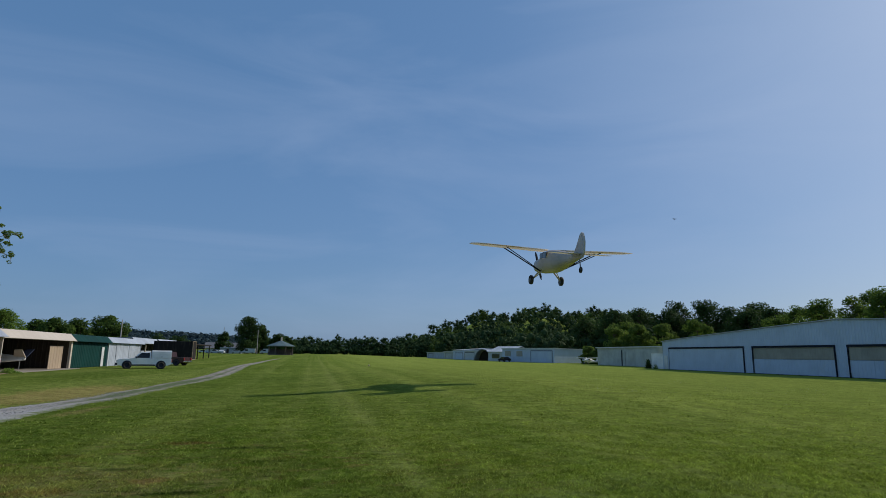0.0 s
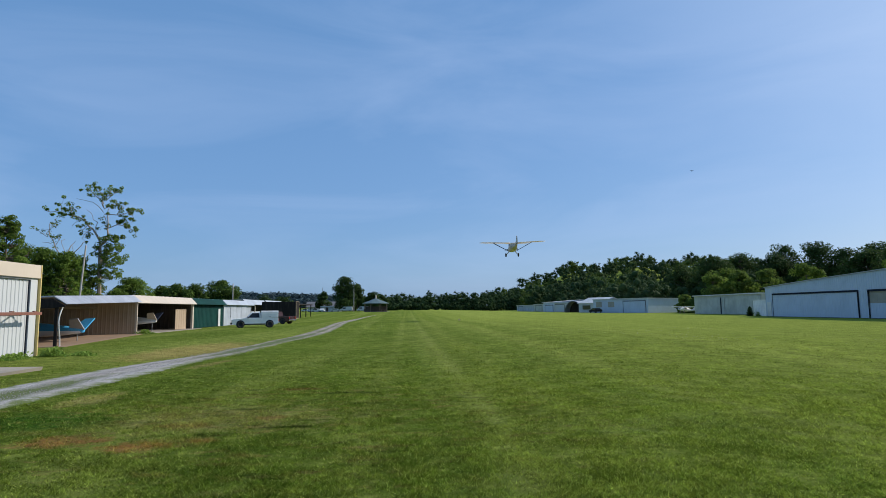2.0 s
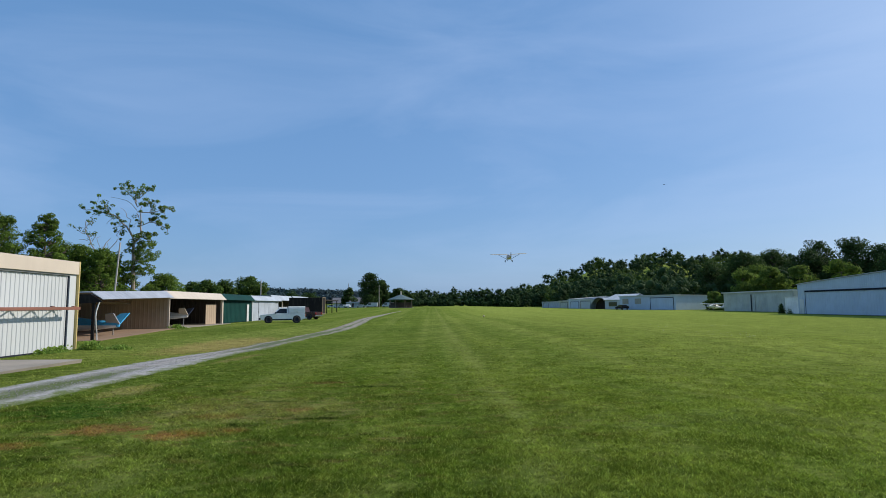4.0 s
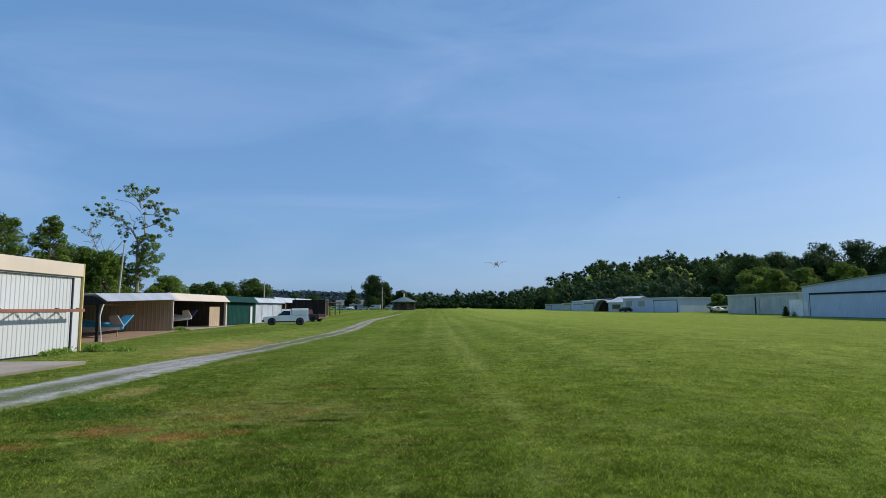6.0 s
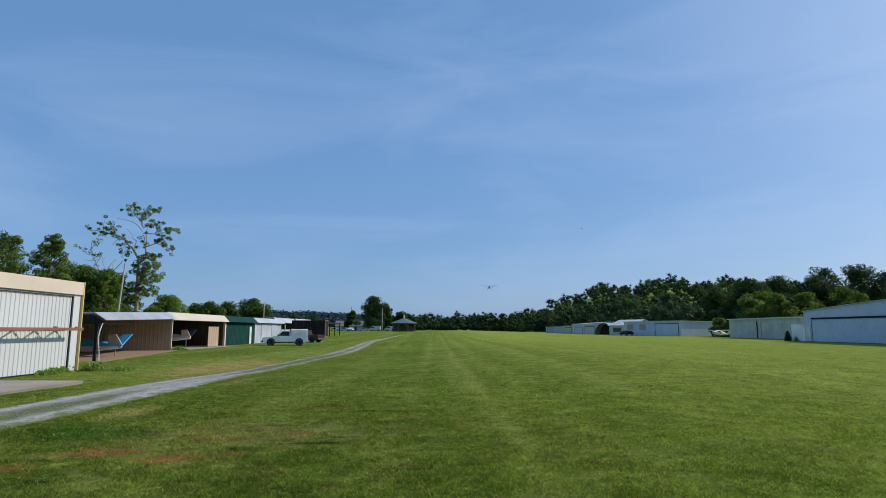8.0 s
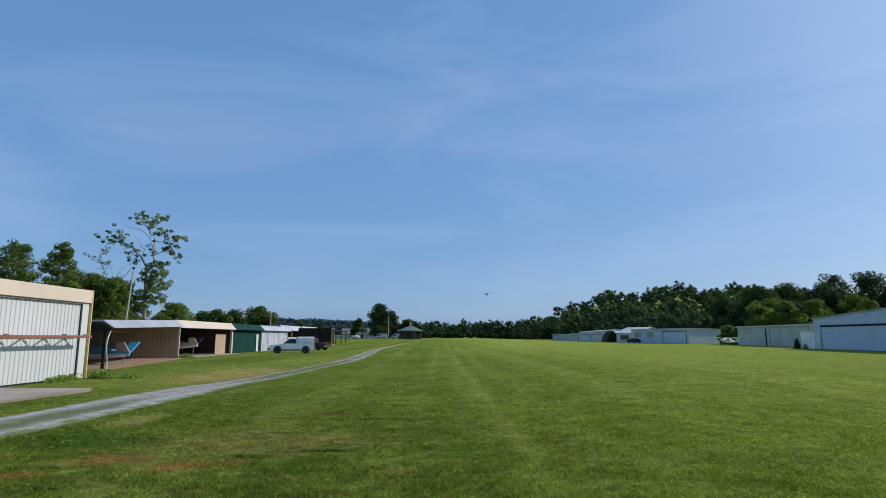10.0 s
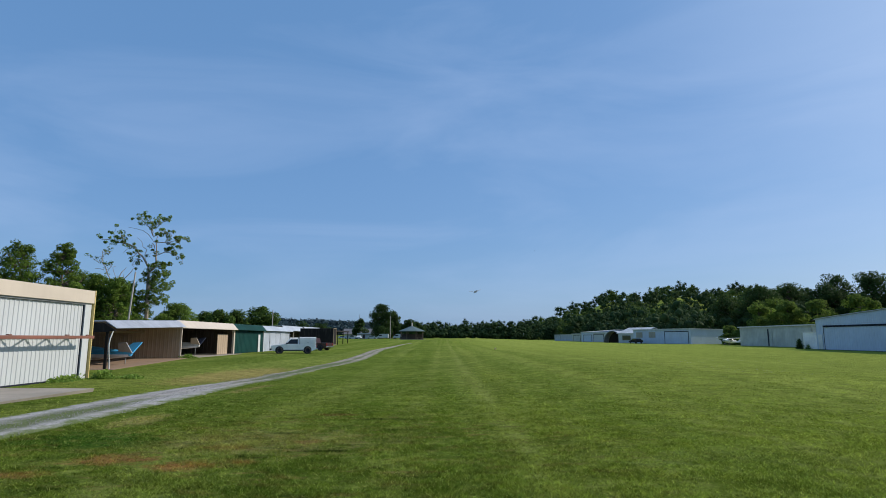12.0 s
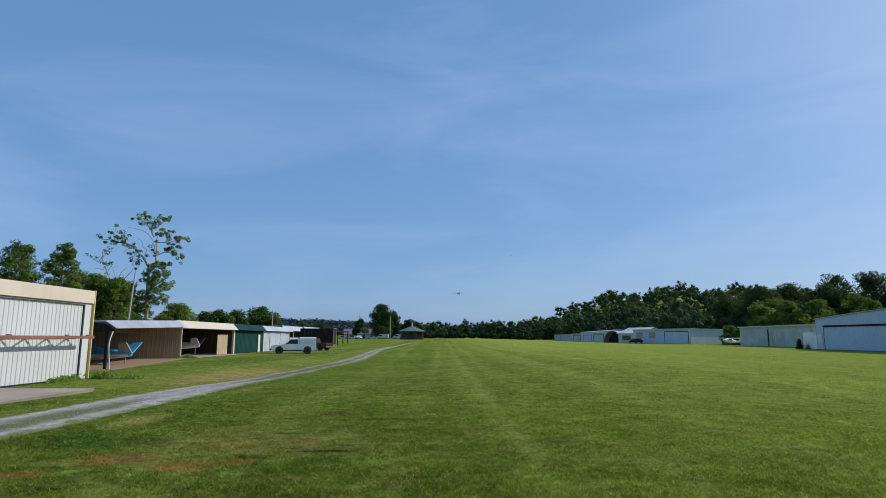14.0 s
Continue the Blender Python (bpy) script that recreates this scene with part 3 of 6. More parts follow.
# ---- the row of hangars beside the lane ----
def white_hangar():
    """The steel hangar with a one-piece tilting door; local x runs along its front, y into it."""
    h = thing("steel_hangar", pose(-15.2, 8.0, gz(-15.2, 16), 0, 0, 90), "white steel hangar with a cream fascia and closed ribbed tilt-up door", "hangar")
    L, D = 16.58, 13.0
    part("side_wall", sheet_wall((L, 0.1), (L, D), 0, 3.5, (1, 0), pitch=0.3), OFF_WHITE, h)
    part("side_wall", sheet_wall((0, D), (0, 0.1), 0, 3.5, (-1, 0), pitch=0.3), OFF_WHITE, h)
    part("back_wall", sheet_wall((L, D), (0, D), 0, 3.3, (0, 1), pitch=0.3), OFF_WHITE, h)
    bm = prism(bmesh.new(), [(0.0, 3.62), (D + 0.2, 3.36), (D + 0.2, 3.42), (0.0, 3.68)], "x", -0.1, L + 0.12)
    part("roof", bm, GALV, h)
    part("fascia", boxes((-0.1, L + 0.1, -0.14, -0.02, 3.16, 3.70), bevel=0.012), CREAM, h, "cream metal fascia")
    part("header", boxes((0.4, L - 0.4, -0.06, 0.12, 3.09, 3.158)), STEEL, h, "grey steel door header")
    part("jamb", boxes((L - 0.42, L, -0.05, 0.16, 0, 3.155)), WHITE, h)
    part("jamb", boxes((0, 0.42, -0.05, 0.16, 0, 3.155)), WHITE, h)
    part("corner_trim", boxes((L + 0.03, L + 0.085, -0.16, 0.1, 0, 3.72), bevel=0.01), YELLOW, h, "faded yellow corner trim")
    door = part("tilt_door", sheet_wall((0.44, 0.04), (L - 0.46, 0.04), 0.06, 3.08, (0, -1), pitch=0.225, depth=0.022), WHITE, h, "white ribbed tilt-up door")
    part("door_edge", boxes((L - 0.47, L - 0.445, -0.02, 0.06, 0.04, 3.08)), DARK, door)
    part("door_seal", boxes((0.44, L - 0.46, -0.01, 0.05, 0.0, 0.055)), DARK, door)
    bm = bmesh.new()
    box(bm, 0.46, L - 0.5, -0.60, -0.52, 1.67, 1.79, bevel=0.01)
    truss = part("truss", bm, STEEL_RED, door, "red-brown steel stiffening truss")
    n = 26
    step = (L - 1.4) / n
    zig = bmesh.new()
    for i in range(n):
        x = 0.7 + i * step
        a, b = (x, -0.53, 1.72), (x + step, -0.04, 1.72)
        if i % 2:
            a, b = (x, -0.04, 1.72), (x + step, -0.53, 1.72)
        rod(zig, a, b, 0.03, sides=6)
    rod(zig, (0.7, -0.035, 1.72), (L - 0.7, -0.035, 1.72), 0.024, sides=6)
    part("bracing", zig, OFF_WHITE, door)
    for x in (L - 5.2, L - 2.2, L - 0.9, 4.0, 8.0):
        part("bracket", boxes((x - 0.07, x + 0.07, -0.61, -0.51, 1.792, 1.83)), STEEL_RED, door)
    apron = bmesh.new()
    prism(apron, [(-15.25, -0.1), (-11.6, -0.1), (-11.55, 0.035), (-15.25, 0.05)], "y", 7.5, 19.3)
    tagged(mesh_ob("concrete_apron", apron, CONCRETE), "worn pale concrete apron before the hangar door", "concrete apron", kind="structure")


def carport():
    """The lean-to with an open front; local x runs along its front, y into it."""
    ang = math.degrees(math.atan2(47.0 - 30.7, -21.4 + 17.9))
    h = thing("open_carport", pose(-17.9, 30.7, 0.0, 0, 0, ang), "open-fronted metal carport hangar with tan walls and grey roof", "hangar")
    L, D = 16.7, 8.5

    def top(s):
        return 2.61 + 0.45 * s
    bm = bmesh.new()
    # sloping front strip of the roof, ribbed across
    n = 40
    rows = []
    for i in range(n + 1):
        s = i / n
        x = 0.2 + s * (L - 0.2)
        lift = 0.015 if i % 2 else 0.0
        zt, zb = top(s), top(s) - 0.42 - 0.1 * s
        rows.append([bm.verts.new(p) for p in ((x, -0.35 - lift, zb), (x, 0.25, zt + lift), (x, D, zt - 0.25), (x, D, zt - 0.31), (x, 0.25, zt - 0.06), (x, -0.32, zb - 0.02))])
    for r, s in zip(rows, rows[1:]):
        for i in range(6):
            bm.faces.new((r[i], s[i], s[(i + 1) % 6], r[(i + 1) % 6]))
    bm.faces.new(rows[0])
    bm.faces.new(rows[-1][::-1])
    part("roof", bm, GALV, h, "grey ribbed metal roof sloping to the front")
    part("back_wall", sheet_wall((L, D - 0.3), (0, D - 0.3), 0, 2.3, (0, -1), pitch=0.4), TAN, h)
    part("partition", sheet_wall((L - 0.12, 0.1), (L - 0.12, D - 0.3), 0, 2.6, (-1, 0), pitch=0.3, depth=0.014), TAN, h, "ribbed tan metal partition")
    part("end_wall", sheet_wall((0.0, 4.0), (0.0, D - 0.3), 0, 2.2, (1, 0), pitch=0.4), BROWN, h)
    part("end_fascia", prism(bmesh.new(), [(-0.30, 2.06), (0.2, 1.98), (D, 1.86), (D, 2.24), (0.25, 2.46), (-0.30, 2.10)], "x", 0.10, 0.19), BLACK, h, "dark weathered end fascia")
    part("end_post", boxes((L - 0.16, L + 0.02, -0.06, 0.1, 0, 2.5), bevel=0.01), CREAM, h)
    part("post", boxes((0.2, 0.34, 0.05, 0.19, -0.1, 2.16), bevel=0.015), BLACK, h, "dark timber corner post")
    pipe = bmesh.new()
    pts = [(0.30, -0.16, 2.10), (0.26, -0.12, 1.95), (0.16, -0.06, 1.6), (0.12, -0.04, 1.3), (0.16, -0.05, 0.95), (0.27, -0.06, 0.6), (0.31, -0.07, 0.35), (0.28, -0.1, 0.0)]
    for a, b in zip(pts, pts[1:]):
        rod(pipe, a, b, 0.035, sides=8)
    part("downpipe", pipe, OFF_WHITE, h, "bent grey downpipe")
    for y in (2.8, 5.6):
        part("rafter", boxes((0.0, L - 0.2, y, y + 0.08, 2.02, 2.16)), WOOD, h)
    floor = bmesh.new()
    box(floor, -0.3, L + 0.1, -0.5, D, -0.08, 0.03)
    ob = mesh_ob("carport_floor", floor, DIRT)
    ob.matrix_basis = pose(-17.9, 30.7, 0.0, 0, 0, ang)
    tagged(ob, "bare reddish dirt floor under the carport", "dirt floor", kind="structure")


def row_hangar(y0, y1, label, fascia_mat, wall_mat, name="row_hangar", x=-21.8, closed=True, D=9.0, top=3.1, bottom=2.47, group="hangar row beside the lane"):
    """One bay of the long row; local x runs along its front (away down the runway), y into it."""
    h = thing(name, pose(x, y0, gz(x, (y0 + y1) / 2), 0, 0, 90), label, "hangar", group)
    L = y1 - y0
    n = max(4, round(L / 0.45))
    bm = bmesh.new()
    rows = []
    for i in range(n + 1):
        xx = i / n * L
        lift = 0.02 if i % 2 else 0.0
        rows.append([bm.verts.new(p) for p in ((xx, -0.42 - lift, bottom), (xx, 0.16, top + lift), (xx, 0.16, top - 0.06), (xx, -0.38, bottom - 0.03))])
    for r, s in zip(rows, rows[1:]):
        for i in range(4):
            bm.faces.new((r[i], s[i], s[(i + 1) % 4], r[(i + 1) % 4]))
    bm.faces.new(rows[0])
    bm.faces.new(rows[-1][::-1])
    part("fascia", bm, fascia_mat, h)
    part("roof", prism(bmesh.new(), [(0.17, top - 0.05), (D, top - 0.35), (D, top - 0.28), (0.17, top + 0.01)], "x", 0.0, L - 0.01), GALV, h)
    part("back_wall", sheet_wall((L - 0.05, D - 0.1), (0.05, D - 0.1), 0, top - 0.4, (0, -1), pitch=0.4), BROWN if not closed else wall_mat, h)
    part("side_wall", sheet_wall((L - 0.06, 0.05), (L - 0.06, D - 0.15), 0, top - 0.4, (-1, 0), pitch=0.4), BROWN if not closed else wall_mat, h)
    if closed:
        part("side_wall", sheet_wall((0.06, D - 0.15), (0.06, 0.05), 0, top - 0.4, (-1, 0), pitch=0.4), wall_mat, h)
    return h, L


def left_row():
    h, L = row_hangar(47.2, 60.0, "open hangar bay with a cream fascia and brown board interior", CREAM, BROWN, closed=False)
    part("post", boxes((L - 0.2, L, -0.05, 0.15, 0, 2.5), bevel=0.01), CREAM, h, "cream steel post")
    part("sliding_door", sheet_wall((L - 3.6, 0.3), (L - 1.0, 0.3), 0.05, 2.0, (0, -1), pitch=0.5), TAN, h, "tan sliding door panel")
    part("cabinet", boxes((L - 5.4, L - 4.2, 5.0, 5.7, 0.02, 1.0), bevel=0.02), OFF_WHITE, h)
    for x in (3.0, 6.0, 9.0, 11.5):
        part("stud", boxes((x, x + 0.1, 8.6, 8.75, 0.03, 2.6)), WOOD, h)
    for z in (0.9, 1.8):
        part("girt", boxes((0.3, L - 0.3, 8.50, 8.59, z, z + 0.1)), WOOD, h)
    slab = boxes((0.0, L, -0.9, 8.9, -0.08, 0.03))
    ob = mesh_ob("hangar_slab", slab, CONCRETE)
    ob.matrix_basis = h.matrix_basis
    tagged(ob, "concrete floor slab of the open bay", "concrete slab", kind="structure")

    h, L = row_hangar(60.02, 69.6, "dark green metal hangar with a closed door", GREEN, GREEN)
    part("door", sheet_wall((0.15, 0.05), (L - 2.1, 0.05), 0.03, 2.42, (0, -1), pitch=0.4), GREEN, h, "closed green ribbed door")
    part("front_wall", sheet_wall((L - 2.08, 0.03), (L - 0.1, 0.03), 0.0, 2.42, (0, -1), pitch=0.4), GREEN, h)
    part("corner_post", boxes((-0.02, 0.13, -0.04, 0.12, 0, 2.46), bevel=0.01), CREAM, h)
    d = part("walk_door", boxes((L - 1.85, L - 1.15, -0.05, -0.004, 0.03, 2.02), bevel=0.01), OFF_WHITE, h, "narrow white walk door")
    part("handle", boxes((L - 1.28, L - 1.2, -0.09, -0.052, 1.0, 1.08)), STEEL, d)

    h, L = row_hangar(69.62, 82.0, "pale grey-white metal hangar with sliding doors", GREY_SHEET, GREY_SHEET, bottom=2.5)
    for i in range(5):
        x = 0.3 + i * 2.3
        part("sliding_door", sheet_wall((x, -0.02 - 0.05 * (i % 2)), (x + 2.26, -0.02 - 0.05 * (i % 2)), 0.03, 2.46, (0, -1), pitch=0.5), GREY_SHEET, h)
    part("corner_post", boxes((0.0, 0.25, -0.08, 0.08, 0, 2.48), bevel=0.01), WHITE, h)
    part("latch", boxes((2.5, 2.58, -0.12, -0.06, 1.0, 1.2)), STEEL, h)

    for y0, y1, lab in ((84.6, 96.6, "white metal hangar with a dark open front"), (97.6, 110.0, "long white-roofed hangar with an open front")):
        h, L = row_hangar(y0, y1, lab, GREY_SHEET, BROWN, closed=False, top=3.45, bottom=2.7, x=-23.6)
        part("half_door", sheet_wall((0.2, 0.1), (L * 0.8, 0.1), 0.03, 1.7, (0, -1), pitch=0.5), GREY_SHEET, h, "white lower door panels")
        for x in (0.0, L / 2, L - 0.2):
            part("post", boxes((x, x + 0.18, -0.05, 0.09, 0, 2.6)), CREAM, h)


def shelter():
    """Dark open shelter beyond the trailer."""
    x0, y0 = -29.5, 118.0
    h = thing("open_shelter", pose(x0, y0, gz(x0 + 4, 128)), "dark flat-roofed open shelter on thin posts", "shelter")
    part("roof", boxes((-3, 7.0, 0, 20, 2.72, 2.96), bevel=0.02), BLACK, h)
    for y in (0.4, 6.5, 13, 19.5):
        for x in (-2.6, 6.6):
            part("post", boxes((x, x + 0.18, y, y + 0.18, -0.2, 2.72)), BLACK, h)
    part("back_wall", sheet_wall((-2.7, 19), (-2.7, 0.5), -0.1, 2.7, (1, 0), pitch=0.5), BROWN, h)


# ---- across the runway ----
def big_hangar():
    """Wide gabled hangar with three big doors; local x runs from its far corner towards the near one, y into it."""
    X, Y0 = 53.3, 82.0
    h = thing("gabled_hangar", pose(X, Y0, gz(X, 60), 0, 0, -90), "wide pale blue-white gabled hangar with three big doors", "hangar")
    L, D, eave, peak = 62.0, 22.0, 4.2, 5.95

    def top(x):
        return eave + (peak - eave) * (1 - abs(x / (L / 2) - 1)) ** 0.85
    doors = [(1.7, 17.6), (19.0, 30.8), (32.2, 44.0), (45.4, 58.5)]
    edges = [0.0] + [v for d in doors for v in d] + [L]
    for i in range(0, len(edges), 2):
        a, b = edges[i], edges[i + 1]
        part("front_wall", sheet_wall((a, 0), (b, 0), 0, 3.35, (0, -1), pitch=0.35), TIN_BLUE, h)
    part("gable", sheet_wall((0, -0.0), (L, -0.0), 3.352, lambda s: top(s * L), (0, -1), pitch=0.35), TIN_BLUE, h, "pale blue gable sheeting")
    part("back_wall", sheet_wall((L, D), (0, D), 0, lambda s: top(L - s * L), (0, 1), pitch=1.0), TIN_BLUE, h)
    part("side_wall", sheet_wall((0, D), (0, 0), 0, eave, (-1, 0), pitch=0.5), TIN_BLUE, h)
    part("side_wall", sheet_wall((L, 0), (L, D), 0, eave, (1, 0), pitch=0.5), TIN_BLUE, h)
    n = 32
    for side, name in ((0, "roof"), (1, "roof")):
        xs = [side * L / 2 + i / n * L / 2 for i in range(n + 1)]
        out = [(x, top(x) + 0.10) for x in xs] + [(x, top(x) + 0.02) for x in reversed(xs)]
        bm = bmesh.new()
        lo = [bm.verts.new((x, -0.2, z)) for x, z in out]
        hi = [bm.verts.new((x, D + 0.2, z)) for x, z in out]
        for i in range(len(out)):
            j = (i + 1) % len(out)
            bm.faces.new((lo[i], hi[i], hi[j], lo[j]))
        for i in range(n):
            k = len(out) - 1 - i
            bm.faces.new((lo[i], lo[i + 1], lo[k - 1], lo[k]))
            bm.faces.new((hi[i], hi[k], hi[k - 1], hi[i + 1]))
        part(name, bm, GALV, h)
    for i, (a, b) in enumerate(doors):
        tall = 3.12
        frame_bm = boxes((a, b, -0.14, -0.045, tall, tall + 0.2), (b - 0.11, b, -0.14, -0.045, 0.05, tall), (a, a + (0.02 if i == 0 else 0.07), -0.1, -0.045, 0.05, tall))
        part("door_frame", frame_bm, DARK, h, "dark door frame")
        split = 0.05 if i == 0 else 1.75
        if i == 0:
            part("door", sheet_wall((a + 0.005, -0.02), (b - 0.2, -0.02), 0.05, tall - 0.02, (0, -1), pitch=0.45), TIN_BLUE, h, "closed pale blue-white door")
        else:
            part("door", sheet_wall((a + 0.1, 0.03), (b - 0.2, 0.03), 0.05, split, (0, -1), pitch=0.45), TIN_BLUE, h)
            part("upper_panel", sheet_wall((a + 0.1, 0.05), (b - 0.2, 0.05), split + 0.03, tall - 0.02, (0, -1), pitch=1.2, depth=0.015), SHEET, h, "tan translucent upper panels")
    w = part("walk_door", boxes((36.0, 37.9, -0.10, -0.012, 0.05, 1.72), bevel=0.01), WHITE, h)
    part("handle", boxes((37.6, 37.7, -0.14, -0.102, 0.85, 0.95)), STEEL, w)
    part("walk_door", boxes((0.45, 1.35, -0.10, -0.03, 0.05, 2.1), bevel=0.01), OFF_WHITE, h)
    part("base_trim", boxes((0, L, -0.06, -0.032, -0.05, 0.048)), DARK, h)
    s = thing("storage_shed", pose(54.6, 87.2, gz(54, 85), 0, 0, -90), "small plain white storage shed beside the hangar", "shed")
    part("wall", sheet_wall((0, 0), (4.4, 0), 0, 2.45, (0, -1), pitch=0.4), CAR_WHITE, s)
    part("wall", sheet_wall((0, 3), (0, 0.05), 0, 2.45, (-1, 0), pitch=0.4), CAR_WHITE, s)
    part("wall", sheet_wall((4.4, 0.05), (4.4, 3), 0, 2.45, (1, 0), pitch=0.4), WHITE, s)
    part("roof", boxes((-0.1, 4.5, -0.1, 3.1, 2.455, 2.56), bevel=0.01), OFF_WHITE, s)


def block_hangar(x0, y0, x1, y1, top, label, wall_mat, depth, doors=(), back_drop=0.35, roof_mat=None, name="hangar"):
    """A plain hangar whose front runs from (x0, y0) to (x1, y1), the building on its left-hand side as one walks that way."""
    ang = math.degrees(math.atan2(y1 - y0, x1 - x0))
    L = math.hypot(x1 - x0, y1 - y0)
    h = thing(name, pose(x0, y0, gz((x0 + x1) / 2, (y0 + y1) / 2), 0, 0, ang), label, "hangar", "hangars across the runway")
    part("front_wall", sheet_wall((0, 0), (L, 0), 0, top, (0, -1), pitch=0.6, depth=0.010), wall_mat, h)
    part("side_wall", sheet_wall((0, depth), (0, 0.05), 0, lambda s: top - back_drop * (1 - s), (-1, 0), pitch=0.9, depth=0.004), wall_mat, h)
    part("side_wall", sheet_wall((L, 0.05), (L, depth), 0, lambda s: top - back_drop * s, (1, 0), pitch=0.9, depth=0.004), wall_mat, h)
    part("back_wall", sheet_wall((L, depth), (0, depth), 0, top - back_drop, (0, 1), pitch=0.6, depth=0.010), wall_mat, h)
    part("roof", prism(bmesh.new(), [(-0.35, top + 0.01), (depth + 0.2, top - back_drop + 0.01), (depth + 0.2, top - back_drop + 0.14), (-0.35, top + 0.19)], "x", -0.2, L + 0.2), roof_mat or OFF_WHITE, h)
    for a, b, z, mat in doors:
        d = part("door", sheet_wall((a * L + 0.1, -0.05), (b * L - 0.1, -0.05), 0.05, z, (0, -1), pitch=0.6), mat, h)
        part("door_frame", boxes((a * L, b * L, -0.13, -0.03, z, z + 0.16), (a * L, a * L + 0.09, -0.13, -0.03, 0.02, z), (b * L - 0.09, b * L, -0.13, -0.03, 0.02, z)), DARK, d)
    return h, L


def right_row():
    h, L = block_hangar(61.0, 118.0, 60.6, 94.3, 3.62, "pale tan metal hangar with tall sliding doors", TAN_PALE, 10, back_drop=0.3)
    for i in range(4):
        a = L * (0.02 + i * 0.245)
        part("sliding_door", sheet_wall((a, -0.06 - 0.06 * (i % 2)), (a + L * 0.243, -0.06 - 0.06 * (i % 2)), 0.04, 3.2, (0, -1), pitch=0.5), TAN_PALE, h)
    part("door_gap", boxes((L * 0.45, L * 0.465, -0.2, -0.155, 0.05, 3.2)), DARK, h)
    h, L = block_hangar(55.0, 166.0, 62.5, 145.0, 3.75, "long low white hangar with a framed door", TIN_BLUE, 21, ((0.58, 0.97, 3.1, TIN_BLUE),), back_drop=0.25)
    for a in (0.06, 0.3):
        w = part("window", boxes((a * L, a * L + 2.6, -0.08, -0.03, 1.6, 3.1)), SHEET, h, "tan panel")
    # small white gabled house at the end of the long hangar
    x, y = 55.5, 186.0
    g = thing("office_house", pose(x, y, gz(x, y), 0, 0, -70), "small white gabled building with a dark window", "building")
    part("wall", prism(bmesh.new(), [(0, 0), (9, 0), (9, 3.0), (4.5, 4.6), (0, 3.0)], "x", 2.0, 2.2), WHITE, g)
    part("wall", prism(bmesh.new(), [(0, 0), (9, 0), (9, 3.0), (4.5, 4.6), (0, 3.0)], "x", 13.0, 13.2), WHITE, g)
    part("wall", boxes((2.2, 13.0, 0, 0.2, 0, 3.0)), WHITE, g)
    part("wall", boxes((2.2, 13.0, 8.8, 9, 0, 3.0)), WHITE, g)
    part("roof", prism(bmesh.new(), [(-0.4, 2.88), (4.5, 4.64), (9.4, 2.88), (9.4, 3.02), (4.5, 4.80), (-0.4, 3.02)], "x", 1.6, 13.6), OFF_WHITE, g)
    w = part("window", boxes((4.0, 8.0, -0.06, -0.005, 0.9, 2.3)), GLASS, g, "dark window")
    part("frame", boxes((3.9, 8.1, -0.08, -0.005, 2.3, 2.42), (3.9, 8.1, -0.1, -0.005, 0.78, 0.9)), WHITE, w)
    # arched metal hut
    x, y = 53.4, 191.4
    q = thing("quonset_hut", pose(x, y, gz(x, y), 0, 0, -49), "dark-mouthed arched corrugated metal hut", "hut")
    R, n = 3.4, 20
    shell = bmesh.new()
    ring = []
    for k in range(25):
        yy = k * 0.45
        rr = R + (0.04 if k % 2 else 0.0)
        ring.append([shell.verts.new((R + rr * math.cos(math.pi * i / n), yy, 1.12 * rr * math.sin(math.pi * i / n))) for i in range(n + 1)])
    for a, b in zip(ring, ring[1:]):
        for i in range(n):
            shell.faces.new((a[i], a[i + 1], b[i + 1], b[i]))
    sh = part("shell", shell, GALV, q, "corrugated metal arch", smooth=True)
    md = sh.modifiers.new("skin", "SOLIDIFY")
    md.thickness = 0.06
    back = bmesh.new()
    back.faces.new([back.verts.new((R + (R - 0.1) * math.cos(math.pi * i / n), 3.0, 1.1 * (R - 0.1) * math.sin(math.pi * i / n))) for i in range(n + 1)])
    bmesh.ops.solidify(back, geom=back.faces[:], thickness=0.08)
    part("end_wall", back, BROWN, q)
    # the far end of the row
    for x, y0, y1, top, mat, lab, doors, drop in ((58.6, 302, 262, 2.9, GREY_SHEET, "far long pale grey hangar", ((0.1, 0.4, 2.4, GREY_SHEET),), 0.3), (58.0, 258, 241, 3.1, TAN_PALE, "far plain tan hangar", ((0.15, 0.85, 2.5, TAN_PALE),), 0.2),
                                                  (57.4, 238, 222, 3.7, TIN_BLUE, "far white hangar with a dark door frame", ((0.2, 0.95, 2.6, TIN_BLUE),), -0.9), (57.2, 219, 202, 3.3, WHITE, "far white hangar with a wide door", ((0.05, 0.8, 2.7, WHITE),), -0.4)):
        block_hangar(x, y0, x + 0.3, y1, top, lab, mat, 12, doors, back_drop=drop)


white_hangar()
carport()
left_row()
shelter()
big_hangar()
right_row()


